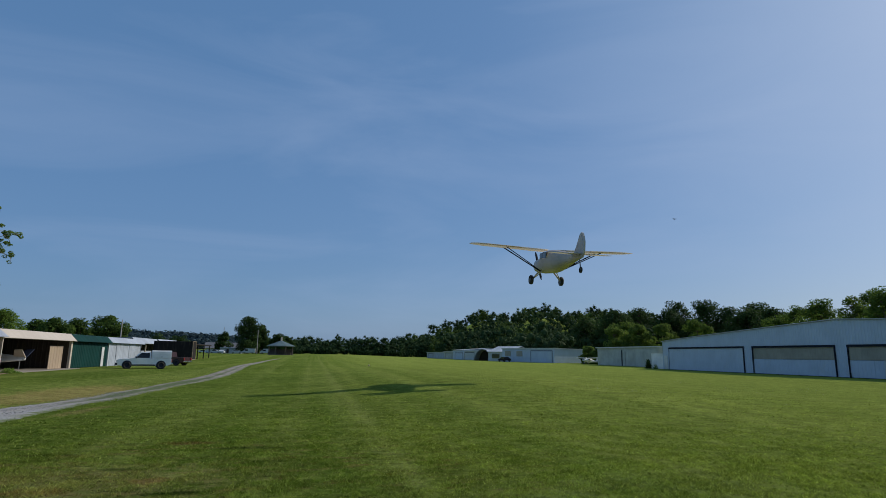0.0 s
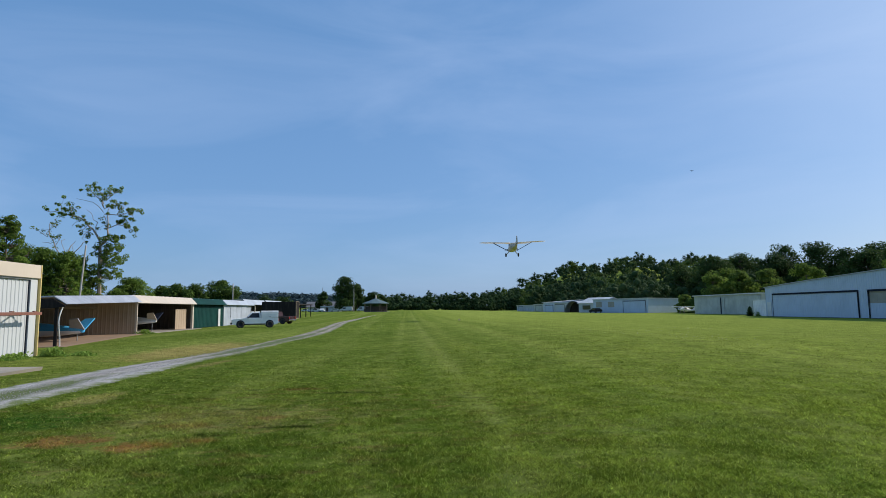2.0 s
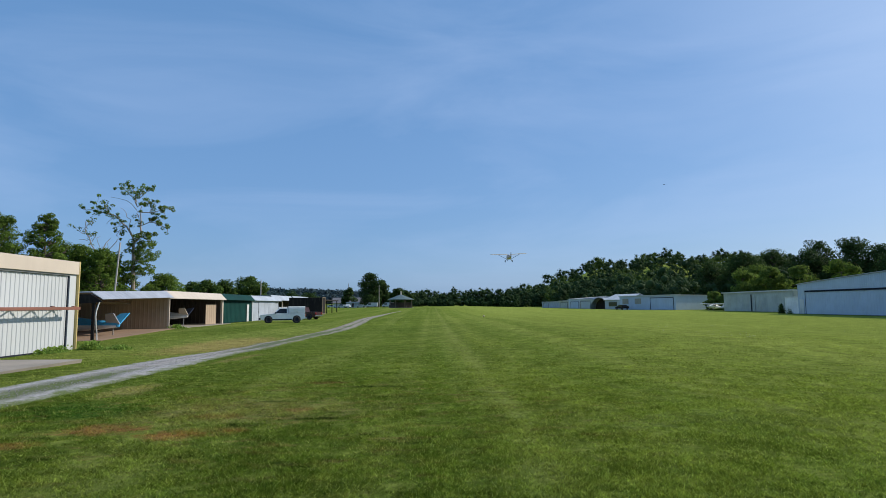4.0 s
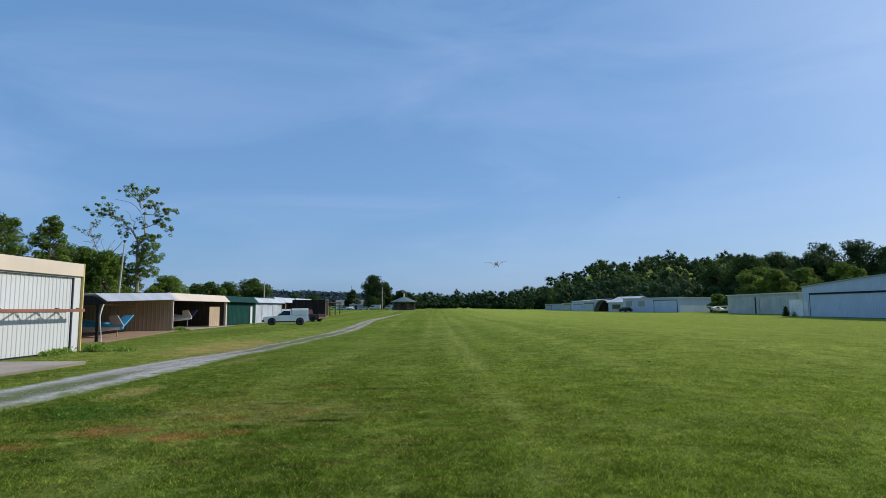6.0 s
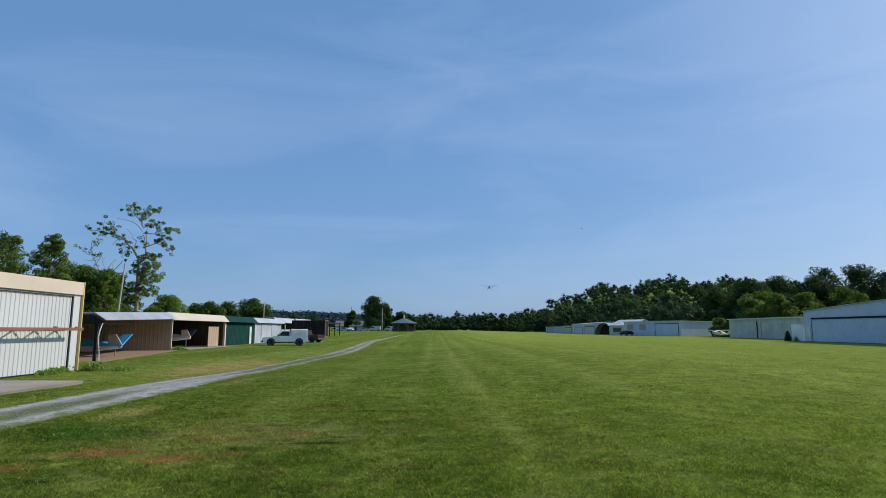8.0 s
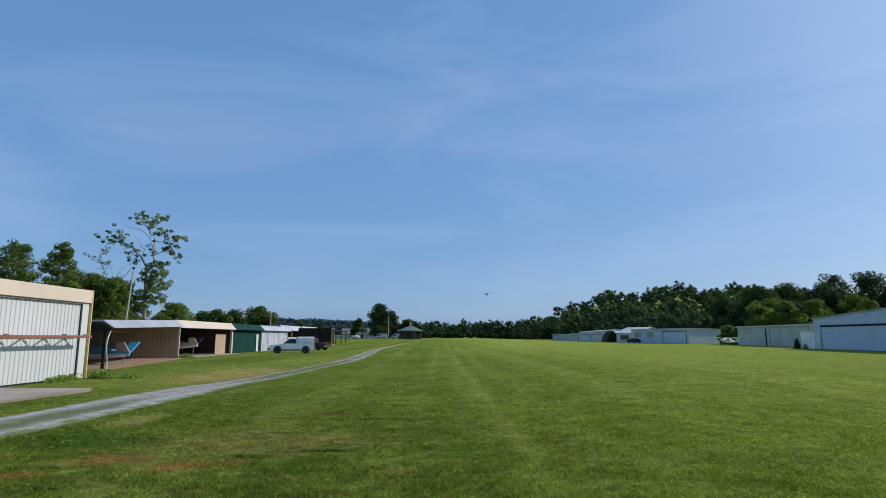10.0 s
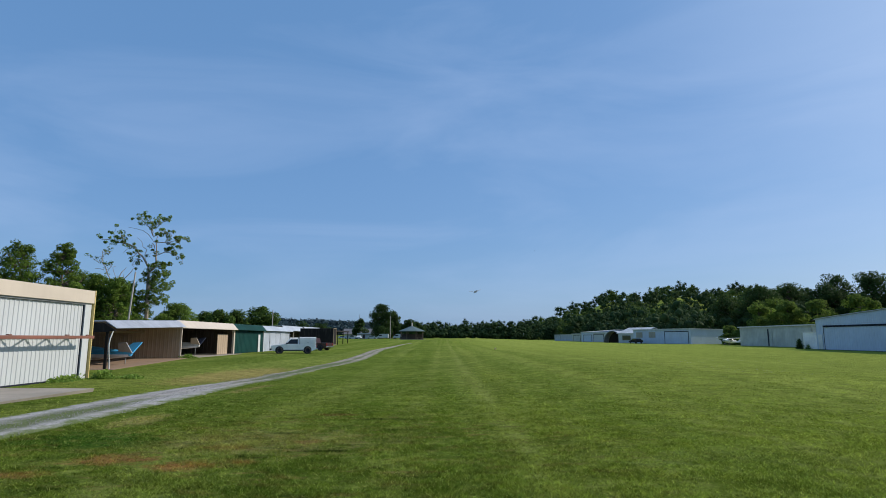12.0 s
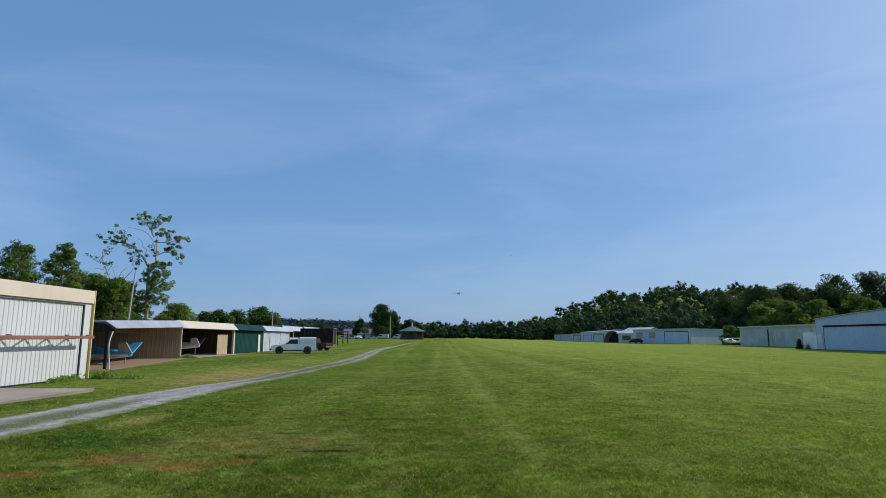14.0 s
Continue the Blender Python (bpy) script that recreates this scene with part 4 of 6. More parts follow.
# ---- aeroplanes ----
def loft(sections, sides=20, power=2.6):
    """A closed body from sections (y, half width, z bottom, z top)."""
    bm = bmesh.new()
    rings = []
    for y, w, z0, z1 in sections:
        zc, h = (z0 + z1) / 2, (z1 - z0) / 2
        ring = []
        for i in range(sides):
            a = 2 * math.pi * i / sides
            c, s = math.cos(a), math.sin(a)
            ring.append(bm.verts.new((w * math.copysign(abs(c) ** (2 / power), c), y, zc + h * math.copysign(abs(s) ** (2 / power), s))))
        rings.append(ring)
    for a, b in zip(rings, rings[1:]):
        for i in range(sides):
            j = (i + 1) % sides
            bm.faces.new((a[i], a[j], b[j], b[i]))
    bm.faces.new(rings[0])
    bm.faces.new(rings[-1][::-1])
    return bm


FOIL = [(0.0, 0.0), (0.03, 0.032), (0.12, 0.062), (0.3, 0.078), (0.6, 0.055), (1.0, 0.004), (1.0, -0.004), (0.6, -0.014), (0.3, -0.022), (0.12, -0.025), (0.03, -0.02)]


def aerofoil(stations):
    """A wing from stations (x, leading edge y, chord, z, thickness factor)."""
    bm = bmesh.new()
    rings = [[bm.verts.new((x, le - u * c, z + v * c * k)) for u, v in FOIL] for x, le, c, z, k in stations]
    n = len(FOIL)
    for a, b in zip(rings, rings[1:]):
        for i in range(n):
            j = (i + 1) % n
            bm.faces.new((a[i], a[j], b[j], b[i]))
    bm.faces.new(rings[0])
    bm.faces.new(rings[-1][::-1])
    return bm


def wheel_bm(x, y, z, r, w):
    bm = bmesh.new()
    n, prof = 20, [(0.55, -0.5), (0.85, -0.5), (1.0, -0.28), (1.0, 0.28), (0.85, 0.5), (0.55, 0.5)]
    rings = [[bm.verts.new((x + b * w, y + a * r * math.cos(2 * math.pi * i / n), z + a * r * math.sin(2 * math.pi * i / n))) for i in range(n)] for a, b in prof]
    for p, q in zip(rings, rings[1:] + rings[:1]):
        for i in range(n):
            j = (i + 1) % n
            bm.faces.new((p[i], p[j], q[j], q[i]))
    return bm


def disc(x, y, z, r, w):
    bm = bmesh.new()
    rod(bm, (x - w / 2, y, z), (x + w / 2, y, z), r, sides=16)
    return bm


def aeroplane(name, m, label, skin, wing_skin, fin_skin, span=10.3):
    """A high-wing tail-dragger; local y is forward. Its origin is in the cabin."""
    p = thing(name, m, label, "aeroplane")
    body = loft([(2.42, 0.20, -0.26, 0.14), (2.36, 0.34, -0.40, 0.25), (2.1, 0.46, -0.50, 0.33), (1.5, 0.53, -0.55, 0.39), (1.0, 0.57, -0.57, 0.44), (0.55, 0.57, -0.57, 0.72), (0.25, 0.57, -0.57, 0.84),
                 (-0.5, 0.57, -0.56, 0.86), (-1.2, 0.53, -0.49, 0.81), (-2.2, 0.42, -0.30, 0.70), (-3.4, 0.26, -0.06, 0.58), (-4.5, 0.12, 0.14, 0.49), (-5.0, 0.05, 0.22, 0.46)])
    f = part("fuselage", body, skin, p, smooth=True)
    for s in (-1, 1):
        win = boxes((min(s * 0.53, s * 0.578), max(s * 0.53, s * 0.578), -0.62, 0.02, 0.34, 0.72), (min(s * 0.53, s * 0.578), max(s * 0.53, s * 0.578), 0.08, 0.55, 0.34, 0.66), bevel=0.01)
        part("side_window", win, GLASS, f)
        k = span / 2
        wing = aerofoil([(s * 0.45, 0.72, 1.68, 0.80, 1), (s * 1.2, 0.72, 1.68, 0.82, 1), (s * (k - 0.9), 0.70, 1.62, 0.93, 1), (s * (k - 0.4), 0.62, 1.42, 0.95, 0.9), (s * (k - 0.12), 0.48, 1.08, 0.96, 0.75), (s * k, 0.25, 0.55, 0.965, 0.5)])
        w = part("wing", wing, wing_skin, p, smooth=True)
        part("aileron", aerofoil([(s * (k - 3.0), -0.64, 0.36, 0.885, 0.4), (s * (k - 0.7), -0.64, 0.30, 0.925, 0.4)]), wing_skin, w)
        strut_x = span * 0.29
        part("strut", rod(bmesh.new(), (s * 0.55, 0.38, -0.46), (s * strut_x, 0.35, 0.87), 0.036), DARK, p)
        part("strut", rod(bmesh.new(), (s * 0.55, 0.22, -0.46), (s * strut_x, -0.5, 0.86), 0.028), DARK, p)
        part("gear_leg", rod(bmesh.new(), (s * 0.45, 0.85, -0.44), (s * 0.90, 0.80, -0.97), 0.055, 0.045), skin, p)
        part("gear_leg", rod(bmesh.new(), (s * 0.45, 0.25, -0.46), (s * 0.88, 0.72, -0.95), 0.03), skin, p)
        wh = part("wheel", wheel_bm(s * 0.98, 0.8, -1.02, 0.29, 0.20), RUBBER, p, "black tyre", smooth=True)
        part("hub", disc(s * 0.98, 0.8, -1.02, 0.17, 0.13), STEEL, wh)
        part("stabiliser", aerofoil([(s * 0.04, -3.95, 1.12, 0.44, 0.55), (s * 1.0, -4.05, 1.02, 0.44, 0.55), (s * 1.55, -4.2, 0.8, 0.44, 0.5), (s * 1.76, -4.45, 0.4, 0.44, 0.4)]), wing_skin, p, smooth=True)
    # tall rounded fin and rudder, in the plane x = 0
    prof = [(-3.7, 0.50), (-4.1, 0.80), (-4.42, 1.25), (-4.60, 1.50), (-4.76, 1.60), (-4.94, 1.57), (-5.10, 1.38), (-5.24, 1.1), (-5.26, 0.6), (-5.15, 0.25), (-4.9, 0.2), (-4.3, 0.35)]
    fin = bmesh.new()
    lo = [fin.verts.new((-0.045 if 0 < i < 9 else -0.02, y, z)) for i, (y, z) in enumerate(prof)]
    hi = [fin.verts.new((0.045 if 0 < i < 9 else 0.02, y, z)) for i, (y, z) in enumerate(prof)]
    fin.faces.new(lo)
    fin.faces.new(hi[::-1])
    for i in range(len(prof)):
        j = (i + 1) % len(prof)
        fin.faces.new((lo[i], hi[i], hi[j], lo[j]))
    part("fin", fin, fin_skin, p)
    tw = part("tail_wheel", wheel_bm(0, -4.85, -0.42, 0.17, 0.10), RUBBER, p, smooth=True)
    part("fork", rod(bmesh.new(), (0, -4.6, 0.2), (0, -4.85, -0.4), 0.035), STEEL, tw)
    part("windscreen", aerofoil([(-0.5, 1.02, 0.5, 0.56, 0.3), (0.5, 1.02, 0.5, 0.56, 0.3)]), GLASS, p)
    part("spinner", rod(bmesh.new(), (0, 2.4, -0.06), (0, 2.66, -0.06), 0.16, 0.03, 14), STEEL, p)
    bm = bmesh.new()
    for s in (-1, 1):
        ring = [[bm.verts.new((s * x + 0.0, yy, zz)) for yy, zz in ((-0.02, -c), (0.03, 0.0), (0.02, c), (-0.03, 0.0))] for x, c in ((0.05, 0.05), (0.4, 0.09), (0.75, 0.08), (0.95, 0.03))]
        for a, b in zip(ring, ring[1:]):
            for i in range(4):
                bm.faces.new((a[i], a[(i + 1) % 4], b[(i + 1) % 4], b[i]))
        bm.faces.new(ring[-1])
        bm.faces.new(ring[0][::-1])
    prop = part("propeller", bm, DARK, p, "dark two-bladed propeller")
    prop.location = (0, 2.52, -0.06)
    return p, prop


flyer, flyer_prop = aeroplane("light_aeroplane", pose(14, 31, 7), "cream high-wing light aeroplane climbing away over the grass", FABRIC, WING, FABRIC)


# ---- vehicles ----
def pickup(name, m, label, paint, cap_paint=None):
    """A pickup; local x is forward, y to its left, z up from the ground."""
    v = thing(name, m, label, "pickup truck", "parked vehicles")
    prof = [(2.62, 0.45), (2.66, 0.72), (2.56, 1.02), (1.15, 1.12), (0.95, 1.13), (-2.62, 1.12), (-2.66, 0.48), (-2.2, 0.32), (2.2, 0.30)]
    body = prism(bmesh.new(), prof, "y", -0.95, 0.95)
    bmesh.ops.bevel(body, geom=body.edges[:], offset=0.05, segments=2, affect="EDGES")
    b = part("body", body, paint, v)
    cab = bmesh.new()
    pts = [cab.verts.new(p) for p in ((1.10, -0.88, 1.09), (1.10, 0.88, 1.09), (-0.62, 0.88, 1.09), (-0.62, -0.88, 1.09), (0.40, -0.72, 1.80), (0.40, 0.72, 1.80), (-0.54, 0.72, 1.81), (-0.54, -0.72, 1.81))]
    for q in ((0, 1, 2, 3), (4, 7, 6, 5), (0, 4, 5, 1), (1, 5, 6, 2), (2, 6, 7, 3), (3, 7, 4, 0)):
        cab.faces.new([pts[i] for i in q])
    bmesh.ops.bevel(cab, geom=cab.edges[:], offset=0.05, segments=2, affect="EDGES")
    c = part("cab", cab, paint, v)
    for s in (-1, 1):
        g = bmesh.new()
        q = [g.verts.new(p) for p in ((0.90, s * 0.875, 1.17), (-0.46, s * 0.875, 1.17), (-0.44, s * 0.752, 1.71), (0.36, s * 0.752, 1.71))]
        g.faces.new(q)
        bmesh.ops.solidify(g, geom=g.faces[:], thickness=0.03)
        part("side_window", g, GLASS, c)
        part("door", boxes((-0.55, 0.85, s * 0.952 - 0.006, s * 0.952 + 0.006, 0.5, 1.06)), paint, b)
        part("rocker", boxes((-1.1, 1.2, s * 0.955 - 0.008, s * 0.955 + 0.008, 0.34, 0.47)), DARK, b)
        part("mirror", boxes((0.78, 0.92, s * 1.02 - 0.09, s * 1.02 + 0.09, 1.12, 1.32), bevel=0.02), DARK, c)
        part("headlight", boxes((2.60, 2.69, s * 0.68 - 0.17, s * 0.68 + 0.17, 0.72, 0.92), bevel=0.02), CHROME, b)
        part("tail_light", boxes((-2.70, -2.63, s * 0.84 - 0.07, s * 0.84 + 0.07, 0.75, 1.05), bevel=0.015), LAMP_RED, b)
        for x in (1.68, -1.62):
            part("wheel_arch", disc(x, 0, 0, 0.48, 0.02), DARK, b).matrix_basis = Matrix.Translation((x, s * 0.951, 0.42)) @ pose(0, 0, 0, 0, 0, 90) @ Matrix.Translation((-x, 0, 0))
            w = part("wheel", wheel_bm(0, 0, 0, 0.39, 0.27), RUBBER, v, "black tyre", smooth=True)
            w.matrix_basis = pose(x, s * 0.87, 0.39, 0, 0, 90)
            part("rim", disc(0, 0, 0, 0.18, 0.20), DARK, w)
    w = bmesh.new()
    q = [w.verts.new(p) for p in ((1.055, -0.80, 1.14), (1.055, 0.80, 1.14), (0.45, 0.68, 1.74), (0.45, -0.68, 1.74))]
    w.faces.new(q)
    bmesh.ops.solidify(w, geom=w.faces[:], thickness=0.03)
    part("windscreen", w, GLASS, c)
    part("front_bumper", boxes((2.58, 2.80, -0.95, 0.95, 0.40, 0.62), bevel=0.03), DARK, v)
    part("rear_bumper", boxes((-2.82, -2.64, -0.93, 0.93, 0.45, 0.62), bevel=0.03), CHROME, v)
    part("grille", boxes((2.62, 2.675, -0.45, 0.45, 0.70, 0.92)), DARK, b)
    if cap_paint:
        cap = prism(bmesh.new(), [(-0.93, 1.135), (0.93, 1.135), (0.90, 1.90), (0.82, 1.98), (-0.82, 1.98), (-0.90, 1.90)], "x", -2.62, -0.66)
        bmesh.ops.bevel(cap, geom=cap.edges[:], offset=0.03, segments=2, affect="EDGES")
        k = part("bed_cap", cap, cap_paint, v, "white bed cap with side doors")
        for s in (-1, 1):
            part("cap_door", boxes((-2.45, -0.85, s * 0.925 - 0.012, s * 0.925 + 0.012, 1.22, 1.66)), cap_paint, k)
            part("latch", boxes((-1.7, -1.6, s * 0.945 - 0.015, s * 0.945 + 0.015, 1.26, 1.32)), DARK, k)
        part("rear_window", boxes((-2.66, -2.622, -0.6, 0.6, 1.3, 1.72)), GLASS, k)
    return v


def trailer():
    t = thing("box_trailer", pose(-16.6, 88.0, gz(-19, 88), 0, 0, 180), "tall black enclosed box trailer on the grass", "trailer")
    part("box", boxes((0, 5.0, -1.2, 1.2, 0.55, 3.05), bevel=0.04), BLACK, t)
    part("rear_frame", boxes((-0.06, 0.02, -1.22, 1.22, 0.5, 0.62), (-0.06, 0.02, -1.22, 1.22, 2.98, 3.08), (-0.06, 0.02, -1.22, -1.08, 0.62, 2.98), (-0.06, 0.02, 1.08, 1.22, 0.62, 2.98)), WOOD, t)
    part("front_post", boxes((5.0, 5.1, -1.25, -1.1, 0.4, 3.0)), TAN, t)
    for x in (2.0, 2.9):
        for s in (-1, 1):
            w = part("wheel", wheel_bm(0, 0, 0, 0.36, 0.24), RUBBER, t, smooth=True)
            w.matrix_basis = pose(x, s * 1.08, 0.36, 0, 0, 90)
    part("tongue", boxes((5.0, 6.2, -0.06, 0.06, 0.45, 0.57)), STEEL, t)


def sedan(m, label, paint, name="parked_car"):
    v = thing(name, m, label, "car", "parked vehicles")
    prof = [(2.2, 0.35), (2.25, 0.62), (2.0, 0.80), (1.1, 0.90), (0.35, 1.38), (-0.9, 1.40), (-1.7, 0.98), (-2.2, 0.92), (-2.25, 0.4)]
    bm = prism(bmesh.new(), prof, "y", -0.85, 0.85)
    bmesh.ops.bevel(bm, geom=bm.edges[:], offset=0.06, segments=2, affect="EDGES")
    b = part("body", bm, paint, v)
    for s in (-1, 1):
        part("side_window", boxes((-1.2, 0.6, s * 0.855 - 0.01, s * 0.855 + 0.01, 0.95, 1.28)), GLASS, b)
        for x in (1.35, -1.35):
            w = part("wheel", wheel_bm(0, 0, 0, 0.32, 0.2), RUBBER, v, smooth=True)
            w.matrix_basis = pose(x, s * 0.78, 0.32, 0, 0, 90)
    return v


def van(m, label):
    v = thing("parked_van", m, label, "van", "parked vehicles")
    prof = [(2.5, 0.4), (2.55, 0.95), (1.9, 1.15), (1.35, 1.95), (1.0, 2.1), (-2.5, 2.1), (-2.55, 0.4)]
    bm = prism(bmesh.new(), prof, "y", -0.95, 0.95)
    bmesh.ops.bevel(bm, geom=bm.edges[:], offset=0.07, segments=2, affect="EDGES")
    b = part("body", bm, WHITE, v)
    for s in (-1, 1):
        part("side_window", boxes((0.2, 1.5, s * 0.955 - 0.01, s * 0.955 + 0.01, 1.2, 1.75)), GLASS, b)
        for x in (1.6, -1.6):
            w = part("wheel", wheel_bm(0, 0, 0, 0.36, 0.22), RUBBER, v, smooth=True)
            w.matrix_basis = pose(x, s * 0.86, 0.36, 0, 0, 90)


pickup("pickup_truck", pose(-16.3, 62.9, gz(-16, 62.6), 0, 0, 196) @ Matrix.Scale(0.89, 4), "white pickup truck with a white bed cap parked on grass", CAR_WHITE, CAR_WHITE)
pickup("pickup_truck", pose(-17.1, 76.5, gz(-17.1, 76.5), 0, 0, 160) @ Matrix.Scale(0.88, 4), "dark red pickup truck parked beside the white one", MAROON)
trailer()


# ---- trees ----
def leaf_quads(centres, size, rng, loose=0.75):
    """Small bent leaf sprays, one quad each; centres carry the outward way of each one, from which it turns at random."""
    n = len(centres)
    if centres.shape[1] == 3:
        out = rng.normal(size=(n, 3))
    else:
        out = centres[:, 3:] + loose * rng.normal(size=(n, 3)) + np.array([0, 0, 0.25])
    out /= np.linalg.norm(out, axis=1)[:, None] + 1e-9
    centres = centres[:, :3]
    a = np.cross(out, rng.normal(size=(n, 3)))
    a /= np.linalg.norm(a, axis=1)[:, None] + 1e-9
    b = np.cross(out, a)
    s = (size * rng.uniform(0.55, 1.35, n))[:, None]
    c = out * s * 0.3
    a, b = a * s, b * s * 0.62
    v = np.stack([centres - a, centres - b * 0.8 + c, centres + a, centres + b + c], 1).reshape(-1, 3)
    return v, np.arange(n * 4).reshape(n, 4)


def clump_points(centre, radius, n, rng, squash=0.75, core=None):
    """Points in a clump with their outward ways; core: the middle of the whole crown."""
    d = rng.normal(size=(n, 3))
    d /= np.linalg.norm(d, axis=1)[:, None]
    way = d.copy()
    d *= (radius * rng.uniform(0.35, 1.0, n) ** 0.5)[:, None]
    d[:, 2] *= squash
    p = centre + d
    if core is not None:
        q = p - core
        way = way + 0.7 * q / (np.linalg.norm(q, axis=1)[:, None] + 1e-6)
    return np.concatenate([p, way], 1)


def wander(p, q, n, amount, rng):
    """A crooked line of n + 1 points from p to q."""
    p, q = np.array(p, float), np.array(q, float)
    pts = [p + (q - p) * i / n for i in range(n + 1)]
    for i in range(1, n):
        pts[i] = pts[i] + rng.normal(0, amount, 3)
    return pts


def limb(bm, pts, r0, r1, sides=6):
    n = len(pts) - 1
    for i in range(n):
        a, b = r0 + (r1 - r0) * i / n, r0 + (r1 - r0) * (i + 1) / n
        rod(bm, pts[i], pts[i + 1], a, b, sides)


def tree(name, x, y, height, spread, label, leaf, bark, seed, clumps=34, per=70, size=0.22, low=0.25, fat=1.0):
    """A tree: tapered trunk, limbs to each clump of leaves, an uneven crown with gaps."""
    rng = np.random.default_rng(seed)
    t = thing(name, pose(x, y, gz(x, y) - 0.05), label, "tree", name.replace("_", " ") + "s")
    bm = bmesh.new()
    trunk = wander((0, 0, 0), (rng.normal(0, 0.3), rng.normal(0, 0.3), height * 0.86), 7, height * 0.012, rng)
    limb(bm, trunk, height * 0.022 + 0.05, 0.04, 8)
    pts = []
    zs = np.array([p[2] for p in trunk])
    for k in range(clumps):
        u = rng.uniform(low, 1.0)
        wide = spread / 2 * math.sin(math.pi * min(1.0, 0.16 + 0.80 * (u - low) / (1 - low))) ** 0.7
        ang = k * 2.399 + rng.normal(0, 0.5)
        rad = wide * rng.uniform(0.25, 1.0)
        c = np.array([math.cos(ang) * rad, math.sin(ang) * rad, u * height - rng.uniform(0, 0.06) * height])
        r = spread * rng.uniform(0.09, 0.17) * fat
        i = int(np.argmin(abs(zs - (c[2] - rad * 0.5))))
        limb(bm, wander(trunk[i], c, 4, 0.06 * rad + 0.03, rng), 0.02 + 0.010 * height * 0.5, 0.012, 5)
        pts.append(clump_points(c, r, int(per * rng.uniform(0.6, 1.4)), rng, core=np.array([0, 0, height * 0.5])))
    part("trunk", bm, bark, t)
    v, f = leaf_quads(np.concatenate(pts), size, rng)
    c = new("crown", fast_mesh("crown", v, f, leaf))
    c.parent = t
    return t


def grow(bm, branches, rng, tufts, leaf_from=0.35, every=0.55):
    """Crooked limbs from lists of (x, z) in the plane of the crown; returns leaf tufts along the leafy ones."""
    pts = []
    for r0, leafy_one, line in branches:
        depth = rng.normal(0, 0.9)
        line = [np.array([x, depth * i / len(line), z]) for i, (x, z) in enumerate(line)]
        fine = [line[0]]
        for p, q in zip(line, line[1:]):
            fine += [(p + q) / 2 + rng.normal(0, 0.10, 3), q]
        limb(bm, [tuple(p) for p in fine], r0, max(0.018, r0 * 0.2), 6)
        if not leafy_one:
            continue
        lens = np.cumsum([0] + [np.linalg.norm(q - p) for p, q in zip(fine, fine[1:])])
        for s in np.arange(lens[-1] * leaf_from, lens[-1] + 0.3, every):
            s = min(s, lens[-1])
            p = np.array([np.interp(s, lens, [f[k] for f in fine]) for k in range(3)])
            for _ in range(tufts):
                c = p + rng.normal(0, 0.34, 3) + np.array([0, 0, 0.12])
                limb(bm, [tuple(p), tuple(c)], 0.018, 0.008, 4)
                pts.append(clump_points(c, rng.uniform(0.16, 0.36), int(rng.uniform(20, 42)), rng))
    return pts


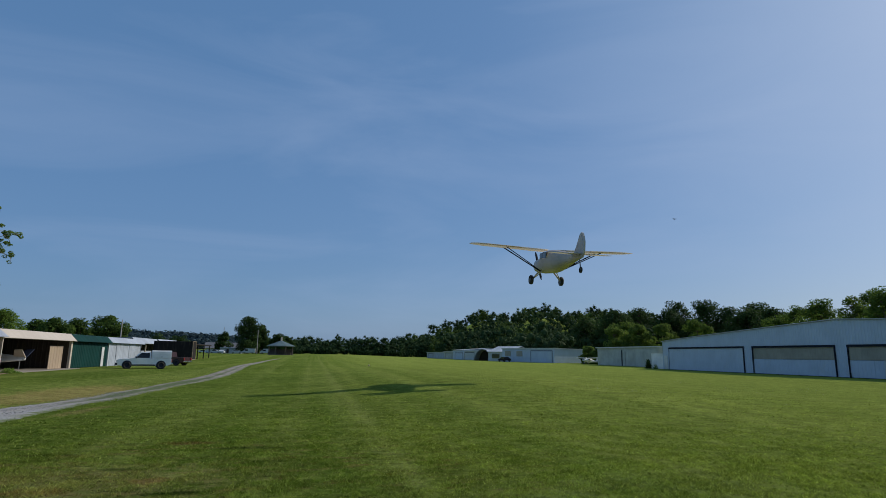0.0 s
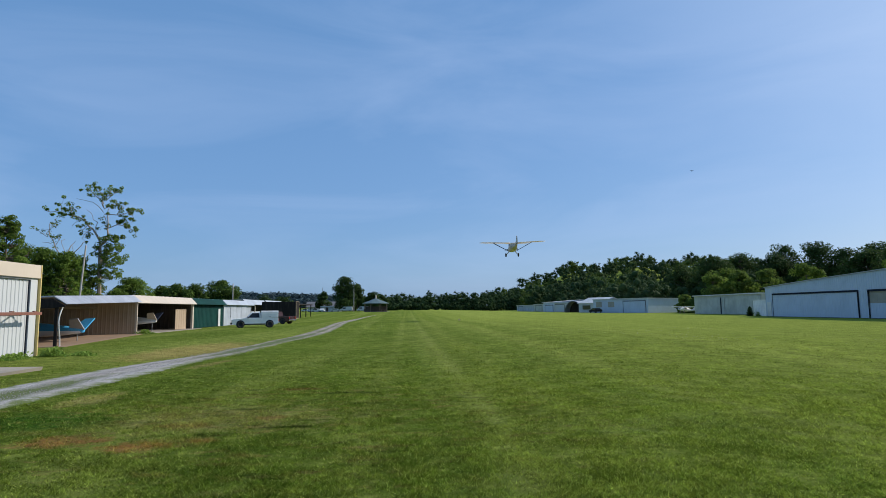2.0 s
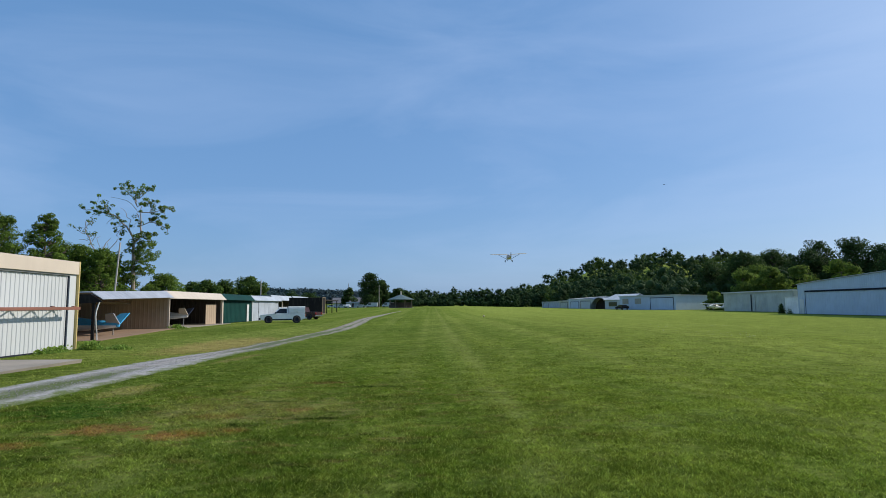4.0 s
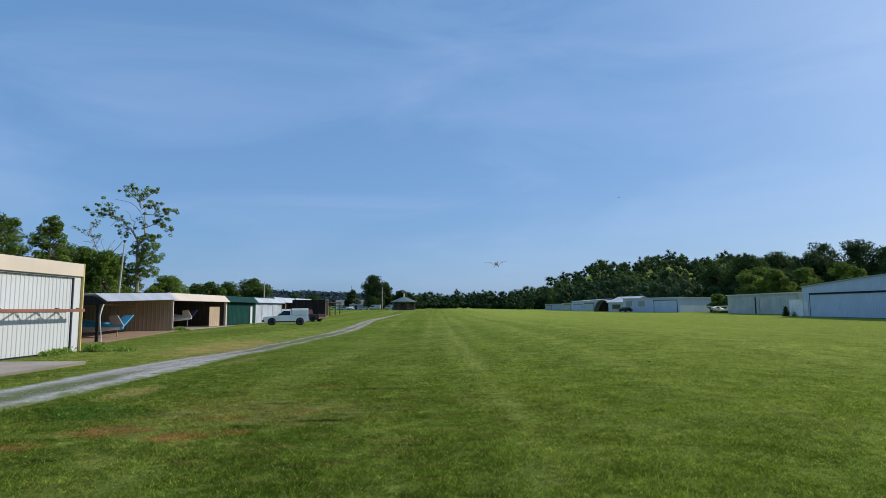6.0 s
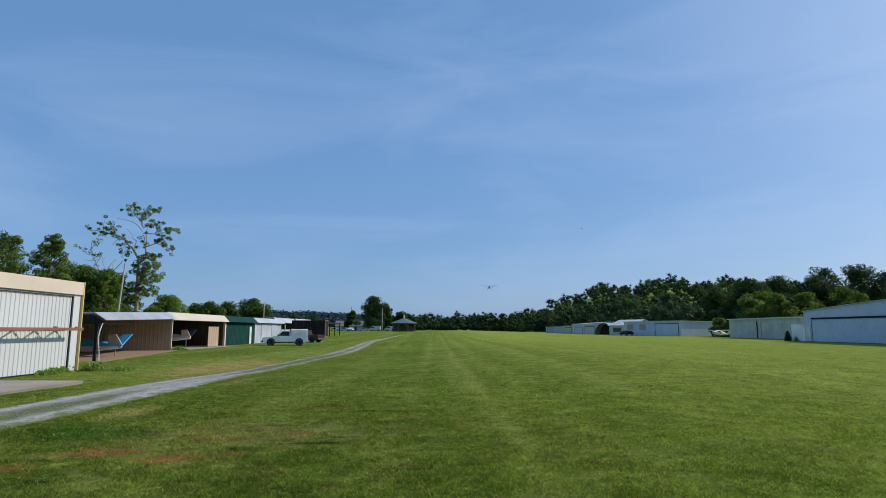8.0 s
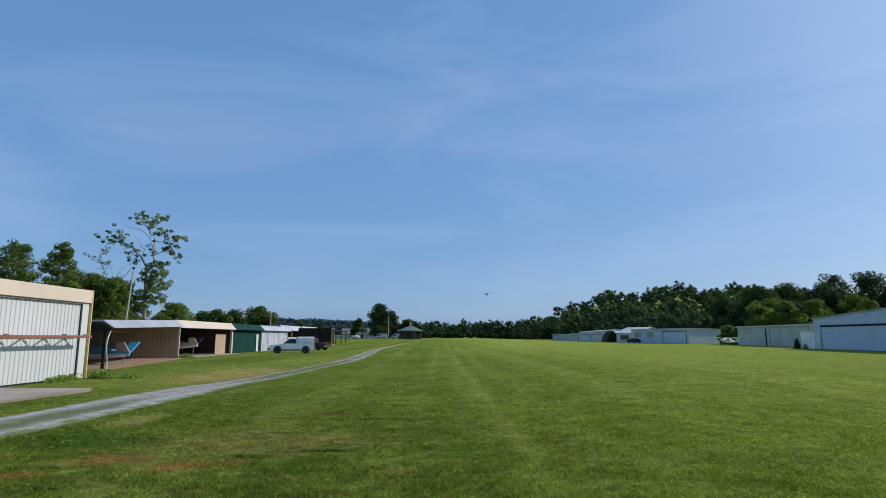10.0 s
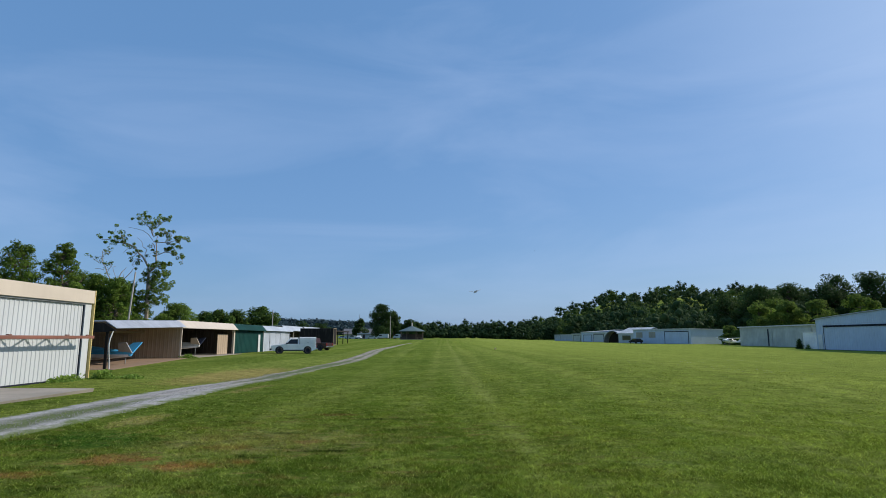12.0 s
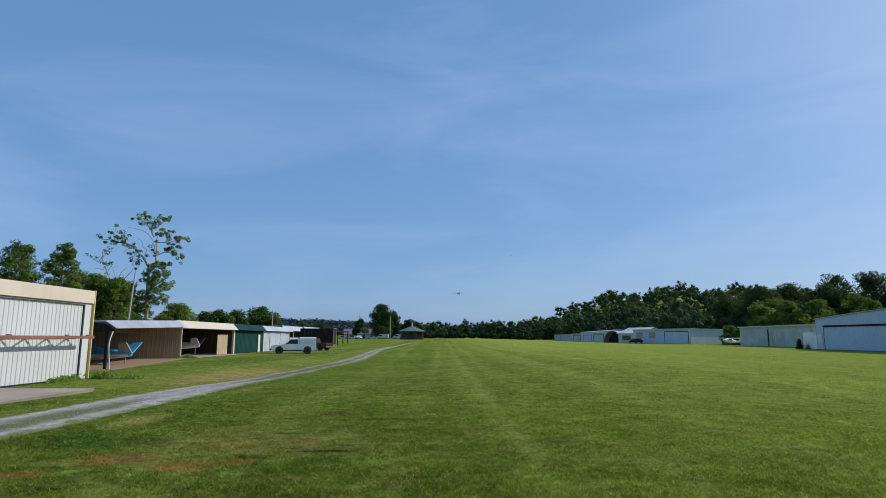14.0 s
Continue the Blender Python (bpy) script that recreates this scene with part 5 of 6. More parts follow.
def tall_sparse_tree():
    """The half-bare tree: pale forked trunk, long limbs with small tufts at their ends, a leafy skirt."""
    rng = np.random.default_rng(11)
    t = thing("tall_tree", pose(-36.55, 70.5, 0), "tall half-bare tree with pale forked limbs and sparse tufts", "tree")
    bm = bmesh.new()
    limb(bm, [(0, 0, 0), (0.05, 0, 2.5), (-0.1, 0, 5.6), (-0.16, 0, 8.2), (-0.22, 0, 9.7)], 0.27, 0.17, 8)
    pts = grow(bm, [
        (0.13, True, [(-0.22, 9.7), (-0.7, 11.1), (-1.15, 11.8), (-2.1, 12.75), (-3.25, 13.3), (-4.4, 13.55), (-5.6, 13.9), (-6.9, 14.1)]),
        (0.15, False, [(-0.22, 9.7), (0.25, 10.6), (0.22, 11.8), (0.0, 13.4), (0.0, 14.8)]),
        (0.08, True, [(0.0, 14.4), (0.2, 15.9), (-0.45, 16.9)]), (0.05, True, [(0.2, 15.2), (0.9, 15.9), (1.3, 16.1), (2.1, 16.3)]),
        (0.06, True, [(0.0, 14.8), (-0.9, 15.7), (-1.6, 16.4), (-2.4, 16.7)]), (0.05, True, [(0.1, 15.4), (0.6, 16.4), (0.3, 16.6)]),
        (0.06, True, [(0.1, 13.6), (1.6, 13.5), (2.8, 13.85), (4.2, 14.0)]), (0.04, True, [(1.6, 13.5), (2.4, 14.4), (2.4, 14.7)]), (0.04, True, [(2.8, 13.85), (3.3, 13.2)]),
        (0.06, True, [(0.22, 11.8), (1.6, 12.3), (2.8, 11.9), (3.6, 11.6), (3.75, 11.0)]), (0.04, True, [(1.6, 12.3), (2.0, 12.9)]), (0.04, True, [(2.8, 11.9), (3.4, 12.3)]),
        (0.05, True, [(0.0, 14.2), (1.3, 14.7), (2.3, 14.5)]), (0.05, True, [(-3.25, 13.3), (-3.8, 14.3), (-4.0, 14.7)]), (0.04, True, [(-4.6, 13.6), (-4.9, 14.5), (-4.75, 14.9)]),
        (0.05, True, [(-1.15, 11.8), (-1.9, 11.2), (-2.1, 10.6)]), (0.04, True, [(-1.7, 12.3), (-2.5, 11.6)]), (0.05, True, [(0.0, 13.4), (0.3, 12.6), (0.1, 12.2)]),
        (0.04, False, [(-0.7, 11.1), (-0.6, 12.6), (-1.2, 13.4), (-1.9, 14.1)]), (0.035, False, [(0.0, 13.8), (-1.2, 15.0), (-3.0, 15.4)]), (0.025, False, [(-2.6, 13.0), (-3.6, 12.1)])], rng, 2)
    # the leafy skirt round the lower trunk
    for _ in range(150):
        z = rng.uniform(2.4, 11.0)
        half = np.interp(z, [2.4, 4.0, 6.0, 8.0, 9.5, 11.0], [0.8, 1.3, 1.9, 1.7, 1.6, 0.6])
        c = np.array([0.45 + np.interp(z, [2, 9, 11], [0, 0.3, 1.0]) + rng.uniform(-1, 1) * half, rng.normal(0, 0.8), z])
        limb(bm, [(0, 0, z - 0.7), tuple(c)], 0.02, 0.008, 4)
        pts.append(clump_points(c, rng.uniform(0.25, 0.5), 48, rng))
    part("trunk", bm, BARK_PALE, t)
    v, f = leaf_quads(np.concatenate(pts), 0.115, rng)
    c = new("crown", fast_mesh("crown", v, f, LEAF_LIGHT))
    c.parent = t
    # a dead, bare one among the trees beside it
    t = thing("bare_tree", pose(-38.2, 66.0, 0), "thin half-dead grey tree with bare twigs", "tree")
    bm = bmesh.new()
    limb(bm, [(0, 0, 0), (0.05, 0, 4.0), (0.0, 0, 7.0)], 0.13, 0.09, 7)
    lines = [(0.08, False, [(0, 7.0), (0.1, 8.4), (0.35, 9.3), (0.7, 9.9)]), (0.07, False, [(0, 7.2), (0.9, 8.3), (1.9, 9.3), (2.3, 9.7)]), (0.07, True, [(0, 7.4), (-1.2, 9.1), (-2.1, 10.5), (-2.3, 11.5), (-2.1, 12.0)]),
             (0.03, True, [(-1.2, 9.1), (-0.7, 9.8), (-0.6, 10.1)]), (0.03, False, [(0.1, 8.4), (-0.4, 9.4), (-0.2, 10.0)]), (0.03, True, [(-2.0, 10.3), (-2.9, 10.9), (-3.2, 11.0)]), (0.03, False, [(0.9, 8.3), (0.9, 9.2)]),
             (0.03, True, [(-2.1, 10.6), (-1.4, 11.4), (-1.0, 11.7)]), (0.03, False, [(-1.5, 9.5), (-2.6, 9.7)])]
    pts = grow(bm, lines, rng, 1, 0.4, 0.4)
    part("trunk", bm, BARK_PALE, t)
    v, f = leaf_quads(np.concatenate(pts)[::3], 0.11, rng)
    c = new("crown", fast_mesh("crown", v, f, LEAF_LIGHT))
    c.parent = t


def round_points():
    bm = bmesh.new()
    bmesh.ops.create_icosphere(bm, subdivisions=1, radius=1.0)
    bm.verts.index_update()
    v = np.array([p.co[:] for p in bm.verts])
    f = np.array([[p.index for p in q.verts] for q in bm.faces])
    bm.free()
    return v, f


BALL_V, BALL_F = round_points()


def woods(name, spots, leaf, label, seed, per=330, size=0.75):
    """Far woods: many crowns in one mesh. spots: x, y, height, spread."""
    rng = np.random.default_rng(seed)
    pts, cores, sizes = [], [], []
    for x, y, h, w in spots:
        z = gz(x, y)
        n = 16
        for k in range(n):
            if k == 0:
                c, q = np.array([x, y, z + 0.46 * h]), 0.34 * w
            else:
                a, u = k * 2.399 + rng.normal(0, 0.3), rng.uniform(-1.3, 0.85)
                rad = w * 0.36 * math.sqrt(max(0.3, 1 - u * u * 0.8)) * rng.uniform(0.75, 1.1)
                c = np.array([x + math.cos(a) * rad, y + math.sin(a) * rad, z + (0.52 + 0.36 * u) * h])
                q = w * rng.uniform(0.11, 0.26)
            cores.append((*c, q * 0.55))
            count = int((per / n if k else per / 5) * (w / 11) ** 0.7)
            pts.append(clump_points(c, q, count, rng, 0.9, np.array([x, y, z + 0.4 * h])))
            sizes.append(np.full(count, size * (w / 11) ** 0.6))
    v, f = leaf_quads(np.concatenate(pts), np.concatenate(sizes), rng)
    tagged(new(name, fast_mesh(name, v, f, leaf)), label, "woods", kind="stuff")
    # the dense inner foliage of each clump
    c, r = np.array(cores)[:, :3], np.array(cores)[:, 3]
    n, k = len(c), len(BALL_V)
    w = BALL_V[None] * rng.uniform(0.55, 1.35, (n, k, 1)) * r[:, None, None] * np.array([1, 1, 0.9])
    v = (c[:, None, :] + w).reshape(-1, 3)
    f = (np.arange(n)[:, None, None] * k + BALL_F[None]).reshape(-1, 3)
    me = fast_mesh(name + "_inner", v, f, leaf)
    tagged(new(name + "_inner", me), label, "woods", kind="stuff")


def plant_woods():
    rng = np.random.default_rng(21)

    def polar(b, d):
        return d * math.sin(radians(b)), d * math.cos(radians(b))
    # the tree line across the far end of the runway
    spots = []
    for row in range(3):
        for b in np.arange(-4.4, 17.0, 0.5):
            x, y = polar(b + rng.normal(0, 0.2), 415 + 16 * row + rng.normal(0, 4))
            h = 11.2 + rng.normal(0, 2.1) + row * 1.2 - 1.5 * (-6 < b < -3) + 1.8 * (b > 2.5)
            spots.append((x, y, h, rng.uniform(6.5, 12.5)))
    for b in np.arange(-4.6, 17.0, 0.45):
        x, y = polar(b + rng.normal(0, 0.1), 408 + rng.normal(0, 3))
        spots.append((x, y, rng.uniform(4.5, 6.5), rng.uniform(7, 9)))
    woods("far_woods", spots, LEAF_HILL, "dark green tree line at the end of the runway", 31, 500, 0.40)
    # the wooded hill behind the hangars
    spots = []
    for d in np.geomspace(250, 680, 13):
        step = math.degrees(8.7 / d)
        for b in np.arange(7.0 if d > 300 else 10.0, 54.0, step):
            x, y = polar(b + rng.normal(0, step * 0.3), d * (1 + rng.uniform(-0.042, 0.042)))
            if b > 8 + max(0.0, 470 - d) / 26:
                big = rng.uniform(0, 1) ** 2
                spots.append((x, y, 10 + 8.5 * big + rng.normal(0, 0.8), 9.0 + 6.5 * big + rng.normal(0, 0.8)))
    rng.shuffle(spots)
    third = len(spots) // 4
    woods("hill_woods", spots[third:], LEAF_HILL, "dense dark green woods on the hill", 32, 570, 0.42)
    woods("hill_woods_light", spots[:third], LEAF_HILL_LIGHT, "lighter green crowns among the woods on the hill", 35, 570, 0.42)
    # lighter edge of the woods just behind the far hangars
    spots = []
    for s in np.arange(150.0, 330.0, 6.5):
        spots.append((76 + 0.012 * (s - 150) + 14 * (s < 172) + rng.normal(0, 3), s, rng.uniform(8, 13), rng.uniform(8, 11)))
    woods("edge_woods", spots, LEAF_HILL, "mid-green trees along the edge of the woods", 33, 800, 0.28)
    # far low hills beyond the buildings, their haze put into the leaf colour
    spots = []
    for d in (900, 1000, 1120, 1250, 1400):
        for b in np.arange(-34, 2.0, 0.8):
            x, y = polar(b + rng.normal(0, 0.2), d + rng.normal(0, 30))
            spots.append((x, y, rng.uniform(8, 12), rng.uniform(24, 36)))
    woods("distant_woods", spots, LEAF_HAZED, "distant hazy wooded hills", 34, 70, 1.5)


ROUND_LEAF = leafy("leaves_round", (0.060, 0.115, 0.022), (0.110, 0.175, 0.034), 0.4, 0.6)


def plant_trees():
    dark, mid, light = LEAF_DARK, LEAF, LEAF_LIGHT
    # behind the carport and the steel hangar
    for x, y, h, w, leaf, seed, lab in (
            (-43.6, 58.0, 11.8, 6.2, mid, 1, "leafy tree behind the hangars"), (-40.7, 60.5, 11.7, 4.8, mid, 2, "leafy tree behind the hangars"),
            (-51.0, 60.0, 12.6, 8.0, mid, 6, "leafy tree behind the hangars"), (-42.5, 66.0, 9.4, 7.0, light, 3, "dense dark bushy tree behind the carport"),
            (-39.5, 64.5, 8.8, 6.0, mid, 4, "dense dark bushy tree behind the carport"), (-38.8, 70.0, 8.4, 5.0, mid, 5, "dense dark bushy tree behind the carport"), (-36.8, 64.0, 8.4, 5.0, mid, 7, "green bushy tree behind the carport"),
            (-44.5, 56.0, 8.0, 6.5, light, 8, "yellow-green bushy tree behind the hangars"), (-49.0, 58.0, 8.4, 6.0, light, 9, "yellow-green bushy tree behind the hangars"),
            (-34.5, 74.0, 6.0, 6.0, mid, 10, "low dark tree behind the carport")):
        tree("leafy_tree", x, y, h, w, lab, leaf, BARK, seed, 210, 82, 0.108, 0.06, 0.70)
    tall_sparse_tree()
    # round trees behind the row
    for x, y, h, w, seed in ((-50.0, 121.0, 6.6, 7.0, 41), (-46.0, 118.0, 6.8, 6.5, 42), (-43.5, 122.0, 6.9, 6.5, 43), (-40.5, 126.0, 8.0, 8.5, 44), (-37.5, 122.0, 7.2, 6.5, 45)):
        tree("round_tree", x, y, h, w, "round dark green tree behind the hangar row", ROUND_LEAF, BARK, seed, 46, 150, 0.22, 0.08, 1.3)
    # by the lane's end
    tree("big_tree", -27.5, 258.0, 15.2, 12.0, "large spreading tree beside the far parking", dark, BARK, 51, 64, 130, 0.36, 0.1, 1.25)
    tree("big_tree", -22.5, 262.0, 12.0, 7.0, "tall dark tree beside the far parking", dark, BARK, 52, 44, 110, 0.36, 0.08, 1.4)
    for x, y, h, w, s in ((-15.5, 260.0, 8.5, 8.0, 53), (-12.0, 268.0, 7.0, 7.0, 54), (-40.0, 275.0, 9.0, 6.5, 55), (-44.0, 300.0, 7.0, 7.0, 56), (-82.0, 330.0, 9.0, 12.0, 57), (-70.0, 330.0, 8.5, 12.0, 58)):
        tree("small_tree", x, y, h, w, "small dark tree beyond the shelter", dark, BARK, s, 36, 110, 0.36, 0.03, 1.4)
    # behind the hangars across the runway
    for x, y, h, w, leaf, s in ((107.0, 176.0, 18.0, 14.0, dark, 61), (116.0, 168.0, 19.5, 13.0, dark, 62), (121.0, 160.0, 20.0, 14.0, dark, 63), (113.0, 187.0, 17.5, 15.0, dark, 64), (93.0, 168.0, 16.0, 15.0, dark, 65),
                                (128.0, 146.0, 18.0, 14.0, dark, 66), (118.0, 130.0, 15.0, 12.0, dark, 67), (90.0, 180.0, 14.5, 13.0, dark, 69), (102.0, 186.0, 16.5, 13.0, dark, 70), (99.0, 173.0, 15.5, 13.0, dark, 101), (111.0, 166.0, 17.0, 13.0, dark, 102),
                                (124.0, 154.0, 17.5, 13.0, dark, 103), (120.0, 141.0, 16.5, 13.0, dark, 104), (106.0, 180.0, 16.5, 14.0, dark, 105)):
        tree("dark_tree", x, y, h, w, "tall dark green tree behind the hangars", leaf, BARK, s, 110, 84, 0.30, 0.06, 1.0)
    for x, y, h, w, leaf, s in ((72.5, 131.0, 9.4, 7.5, light, 71), (77.5, 128.0, 9.8, 7.5, light, 72), (81.5, 124.0, 9.6, 7.0, light, 73), (79.0, 137.0, 10.5, 9.0, mid, 74), (70.0, 140.0, 4.4, 4.5, light, 75), (67.4, 131.5, 3.3, 3.4, light, 76),
                                (87.0, 119.0, 10.5, 8.0, mid, 77)):
        tree("shrubby_tree", x, y, h, w, "sunlit yellow-green tree behind the tan hangar", leaf, BARK, s, 54, 170, 0.22, 0.03, 1.2)
    for x, y, h, w, leaf, s in ((86.0, 84.0, 13.8, 8.5, mid, 81), (90.0, 78.0, 15.2, 8.0, mid, 82), (84.0, 76.0, 13.6, 8.0, light, 83), (82.0, 69.0, 14.0, 9.0, mid, 84), (93.0, 92.0, 13.5, 9.0, light, 85), (96.0, 99.0, 14.0, 9.0, mid, 89), (97.0, 104.0, 13.0, 10.0, mid, 86), (102.0, 112.0, 12.5, 10.0, mid, 87), (80.0, 62.0, 12.5, 8.0, light, 88)):
        tree("airy_tree", x, y, 0.86 * h, w, "airy light green tree behind the gabled hangar", leaf, BARK, s, 60, 120, 0.2, 0.05, 1.0)


def weeds(x, y, w, d, h, n, seed, label, leaf=LEAF, name="weeds"):
    rng = np.random.default_rng(seed)
    c = np.stack([rng.normal(0, w / 3, n), rng.normal(0, d / 3, n), h * rng.uniform(0.05, 1, n) ** 1.4], 1)
    c[:, 2] *= np.exp(-(c[:, 0] / w) ** 2 * 3)
    v, f = leaf_quads(c, 0.07 if h < 1 else 0.12, rng)
    ob = new(name, fast_mesh(name, v, f, leaf))
    ob.location = (x, y, gz(x, y))
    tagged(ob, label, "weeds", kind="stuff")


plant_trees()
plant_woods()
weeds(-14.4, 24.6, 0.6, 0.5, 0.36, 500, 1, "low green weeds at the hangar's corner", WEED)
weeds(-14.9, 22.9, 0.4, 1.2, 0.22, 500, 2, "low weeds along the concrete apron", WEED)
weeds(-13.6, 25.2, 0.7, 0.6, 0.16, 260, 3, "low green weeds at the hangar's corner", WEED)
weeds(-21.0, 47.6, 0.9, 0.9, 0.35, 400, 4, "small weeds at the carport's end post", WEED)
weeds(53.6, 86.6, 0.6, 0.6, 1.5, 600, 5, "dark bush beside the storage shed", LEAF_DARK, "bush")
weeds(52.5, 82.9, 0.6, 0.6, 0.7, 300, 6, "small bush at the hangar's corner", LEAF, "bush")


# ---- smaller things on the field ----
def gazebo():
    x, y = -10.8, 200.0
    g = thing("pavilion", pose(x, y, gz(x, y)), "open picnic pavilion with a green hipped roof", "pavilion")
    bm = bmesh.new()
    n, R = 8, 4.9
    eave = [bm.verts.new((R * math.cos(2 * math.pi * (i + 0.5) / n), R * math.sin(2 * math.pi * (i + 0.5) / n), 2.95)) for i in range(n)]
    low = [bm.verts.new((v.co.x * 0.99, v.co.y * 0.99, 2.75)) for v in eave]
    tip = bm.verts.new((0, 0, 4.75))
    for i in range(n):
        j = (i + 1) % n
        bm.faces.new((eave[i], eave[j], tip))
        bm.faces.new((low[i], low[j], eave[j], eave[i]))
    bm.faces.new(low[::-1])
    part("roof", bm, ROOF_GREEN, g)
    part("finial", rod(bmesh.new(), (0, 0, 4.55), (0, 0, 5.8), 0.30, 0.22), CREAM, g, "cream cupola")
    for i in range(n):
        a = 2 * math.pi * (i + 0.5) / n
        part("post", boxes((4.1 * math.cos(a) - 0.1, 4.1 * math.cos(a) + 0.1, 4.1 * math.sin(a) - 0.1, 4.1 * math.sin(a) + 0.1, 0, 2.78)), WOOD, g)
    part("low_wall", boxes((-3.9, -1.0, -3.2, -3.0, 0, 1.0)), BROWN, g)
    part("low_wall", boxes((-3.8, 3.8, 2.8, 3.0, 0, 1.9)), BROWN, g)
    part("slab", boxes((-4.6, 4.6, -4.6, 4.6, -0.2, 0.06)), CONCRETE, g)
    t = thing("picnic_table", pose(x + 2.6, y - 1.0, gz(x, y) + 0.06), "wooden picnic table under the pavilion", "table")
    part("tabletop", boxes((-0.9, 0.9, -0.4, 0.4, 0.70, 0.75)), WOOD, t)
    part("bench", boxes((-0.9, 0.9, -0.8, -0.55, 0.42, 0.46)), WOOD, t)
    part("bench", boxes((-0.9, 0.9, 0.55, 0.8, 0.42, 0.46)), WOOD, t)
    for s in (-0.6, 0.6):
        part("leg", boxes((s - 0.05, s + 0.05, -0.7, 0.7, 0.0, 0.42), (s - 0.05, s + 0.05, -0.3, 0.3, 0.42, 0.70)), WOOD, t)


def far_place():
    # kiosk, a grey-roofed house, a utility pole and a mast beyond the shelter
    x, y = -35.0, 256.0
    k = thing("kiosk", pose(x, y, gz(x, y)), "small white kiosk with a flat roof and red doorway", "building")
    part("wall", boxes((-2.6, 2.6, -1.6, 1.6, 0, 2.1)), WHITE, k)
    part("roof", boxes((-3.0, 3.0, -2.4, 2.0, 2.1, 2.45), bevel=0.03), WHITE, k)
    part("door", boxes((-0.5, 0.4, -1.66, -1.605, 0.1, 1.9)), MAROON, k)
    for s in (-2.8, -1.0, 1.0, 2.7):
        part("post", boxes((s, s + 0.16, -2.3, -2.14, 0, 2.1)), WHITE, k)
    x, y = -41.0, 290.0
    h = thing("grey_house", pose(x, y, gz(x, y)), "low house with a broad grey shingle roof", "house")
    part("wall", boxes((-8, 8, -4, 4, 0, 2.4)), OFF_WHITE, h)
    part("roof", prism(bmesh.new(), [(-5, 2.3), (5, 2.3), (0, 5.0)], "x", -9, 9), ROOF_GREY, h)
    for s in (-5, -1.5, 3):
        part("window", boxes((s, s + 1.3, -4.06, -4.005, 0.9, 2.0)), GLASS, h)
    for x, y, hgt, r, lab, cat, nm in ((-23.0, 250.0, 9.8, 0.16, "grey timber utility pole beside the parking", "utility pole", "utility_pole"), (-34.35, 62.0, 8.8, 0.11, "leaning weathered utility pole behind the carport", "utility pole", "utility_pole"),
                                       (-60.0, 412.0, 17.0, 0.25, "thin distant radio mast", "mast", "radio_mast"), (-29.5, 99.0, 6.4, 0.1, "weathered utility pole behind the row", "utility pole", "utility_pole")):
        p = thing(nm, pose(x, y, gz(x, y)), lab, cat)
        part("pole", rod(bmesh.new(), (0, 0, -0.3), (0.6 if y == 62.0 else 0.0, 0, hgt), r, r * 0.7), GREY_WOOD if nm != "radio_mast" else STEEL, p)
        if nm == "utility_pole" and y > 100:
            part("crossarm", boxes((-0.7, 0.7, -0.06, 0.06, hgt - 0.7, hgt - 0.58)), WOOD, p)
            part("insulator", rod(bmesh.new(), (0.5, 0, hgt - 0.6), (0.5, 0, hgt - 0.4), 0.05), GLASS, p)
    van(pose(-26.0, 248.0, gz(-26, 248), 0, 0, 180), "white van parked by the large tree")
    van(pose(-18.8, 246.0, gz(-18.8, 246), 0, 0, 175), "white van parked by the pavilion")
    for x, y, mat, lab, a in ((-31.0, 250.0, WHITE, "white car parked by the kiosk", 10), (-41.0, 262.0, OFF_WHITE, "silver car parked by the house", 0), (-46.0, 264.0, TIN_BLUE, "pale blue car parked by the house", 5),
                              (-15.8, 243.0, OFF_WHITE, "silver car parked by the pavilion", 170), (-33.0, 226.0, WHITE, "white car parked near the shelter", 90)):
        sedan(pose(x, y, gz(x, y), 0, 0, a), lab, mat)
    m = thing("runway_marker", pose(7.4, 81.5, gz(7.4, 81.5)), "small white runway marker on the grass", "marker")
    bm = bmesh.new()
    bmesh.ops.create_uvsphere(bm, u_segments=14, v_segments=8, radius=0.12, matrix=Matrix.Translation((0, 0, 0.14)) @ Matrix.Diagonal((1, 1, 0.85, 1)))
    part("dome", bm, BALL, m, smooth=True)
    part("base", boxes((-0.16, 0.16, -0.16, 0.16, -0.05, 0.04)), YELLOW, m)


def parked_planes():
    aeroplane("parked_aeroplane", pose(61.6, 124.0, gz(61, 124) + 0.9, 9, 0, 112) @ Matrix.Scale(0.68, 4), "white high-wing aeroplane parked between the hangars", CAR_WHITE, CAR_WHITE, CAR_WHITE, span=10.0)
    sedan(pose(53.6, 160.0, gz(53, 160), 0, 0, 105), "dark car parked before the long hangar", BLACK)
    # grey on the left fin paints in its shade; the lit right fin is blue
    glider(pose(-23.2, 37.2, 0.03, 0, 0, 76), "light blue and white V-tailed glider stored under the carport", AQUA, GREY_SHEET, AQUA)
    glider(pose(-26.2, 54.5, gz(-26, 54) + 0.30, 0, 0, 74), "white V-tailed glider parked tail-out in the open bay", OFF_WHITE, CREAM, NAVY, 0.3)


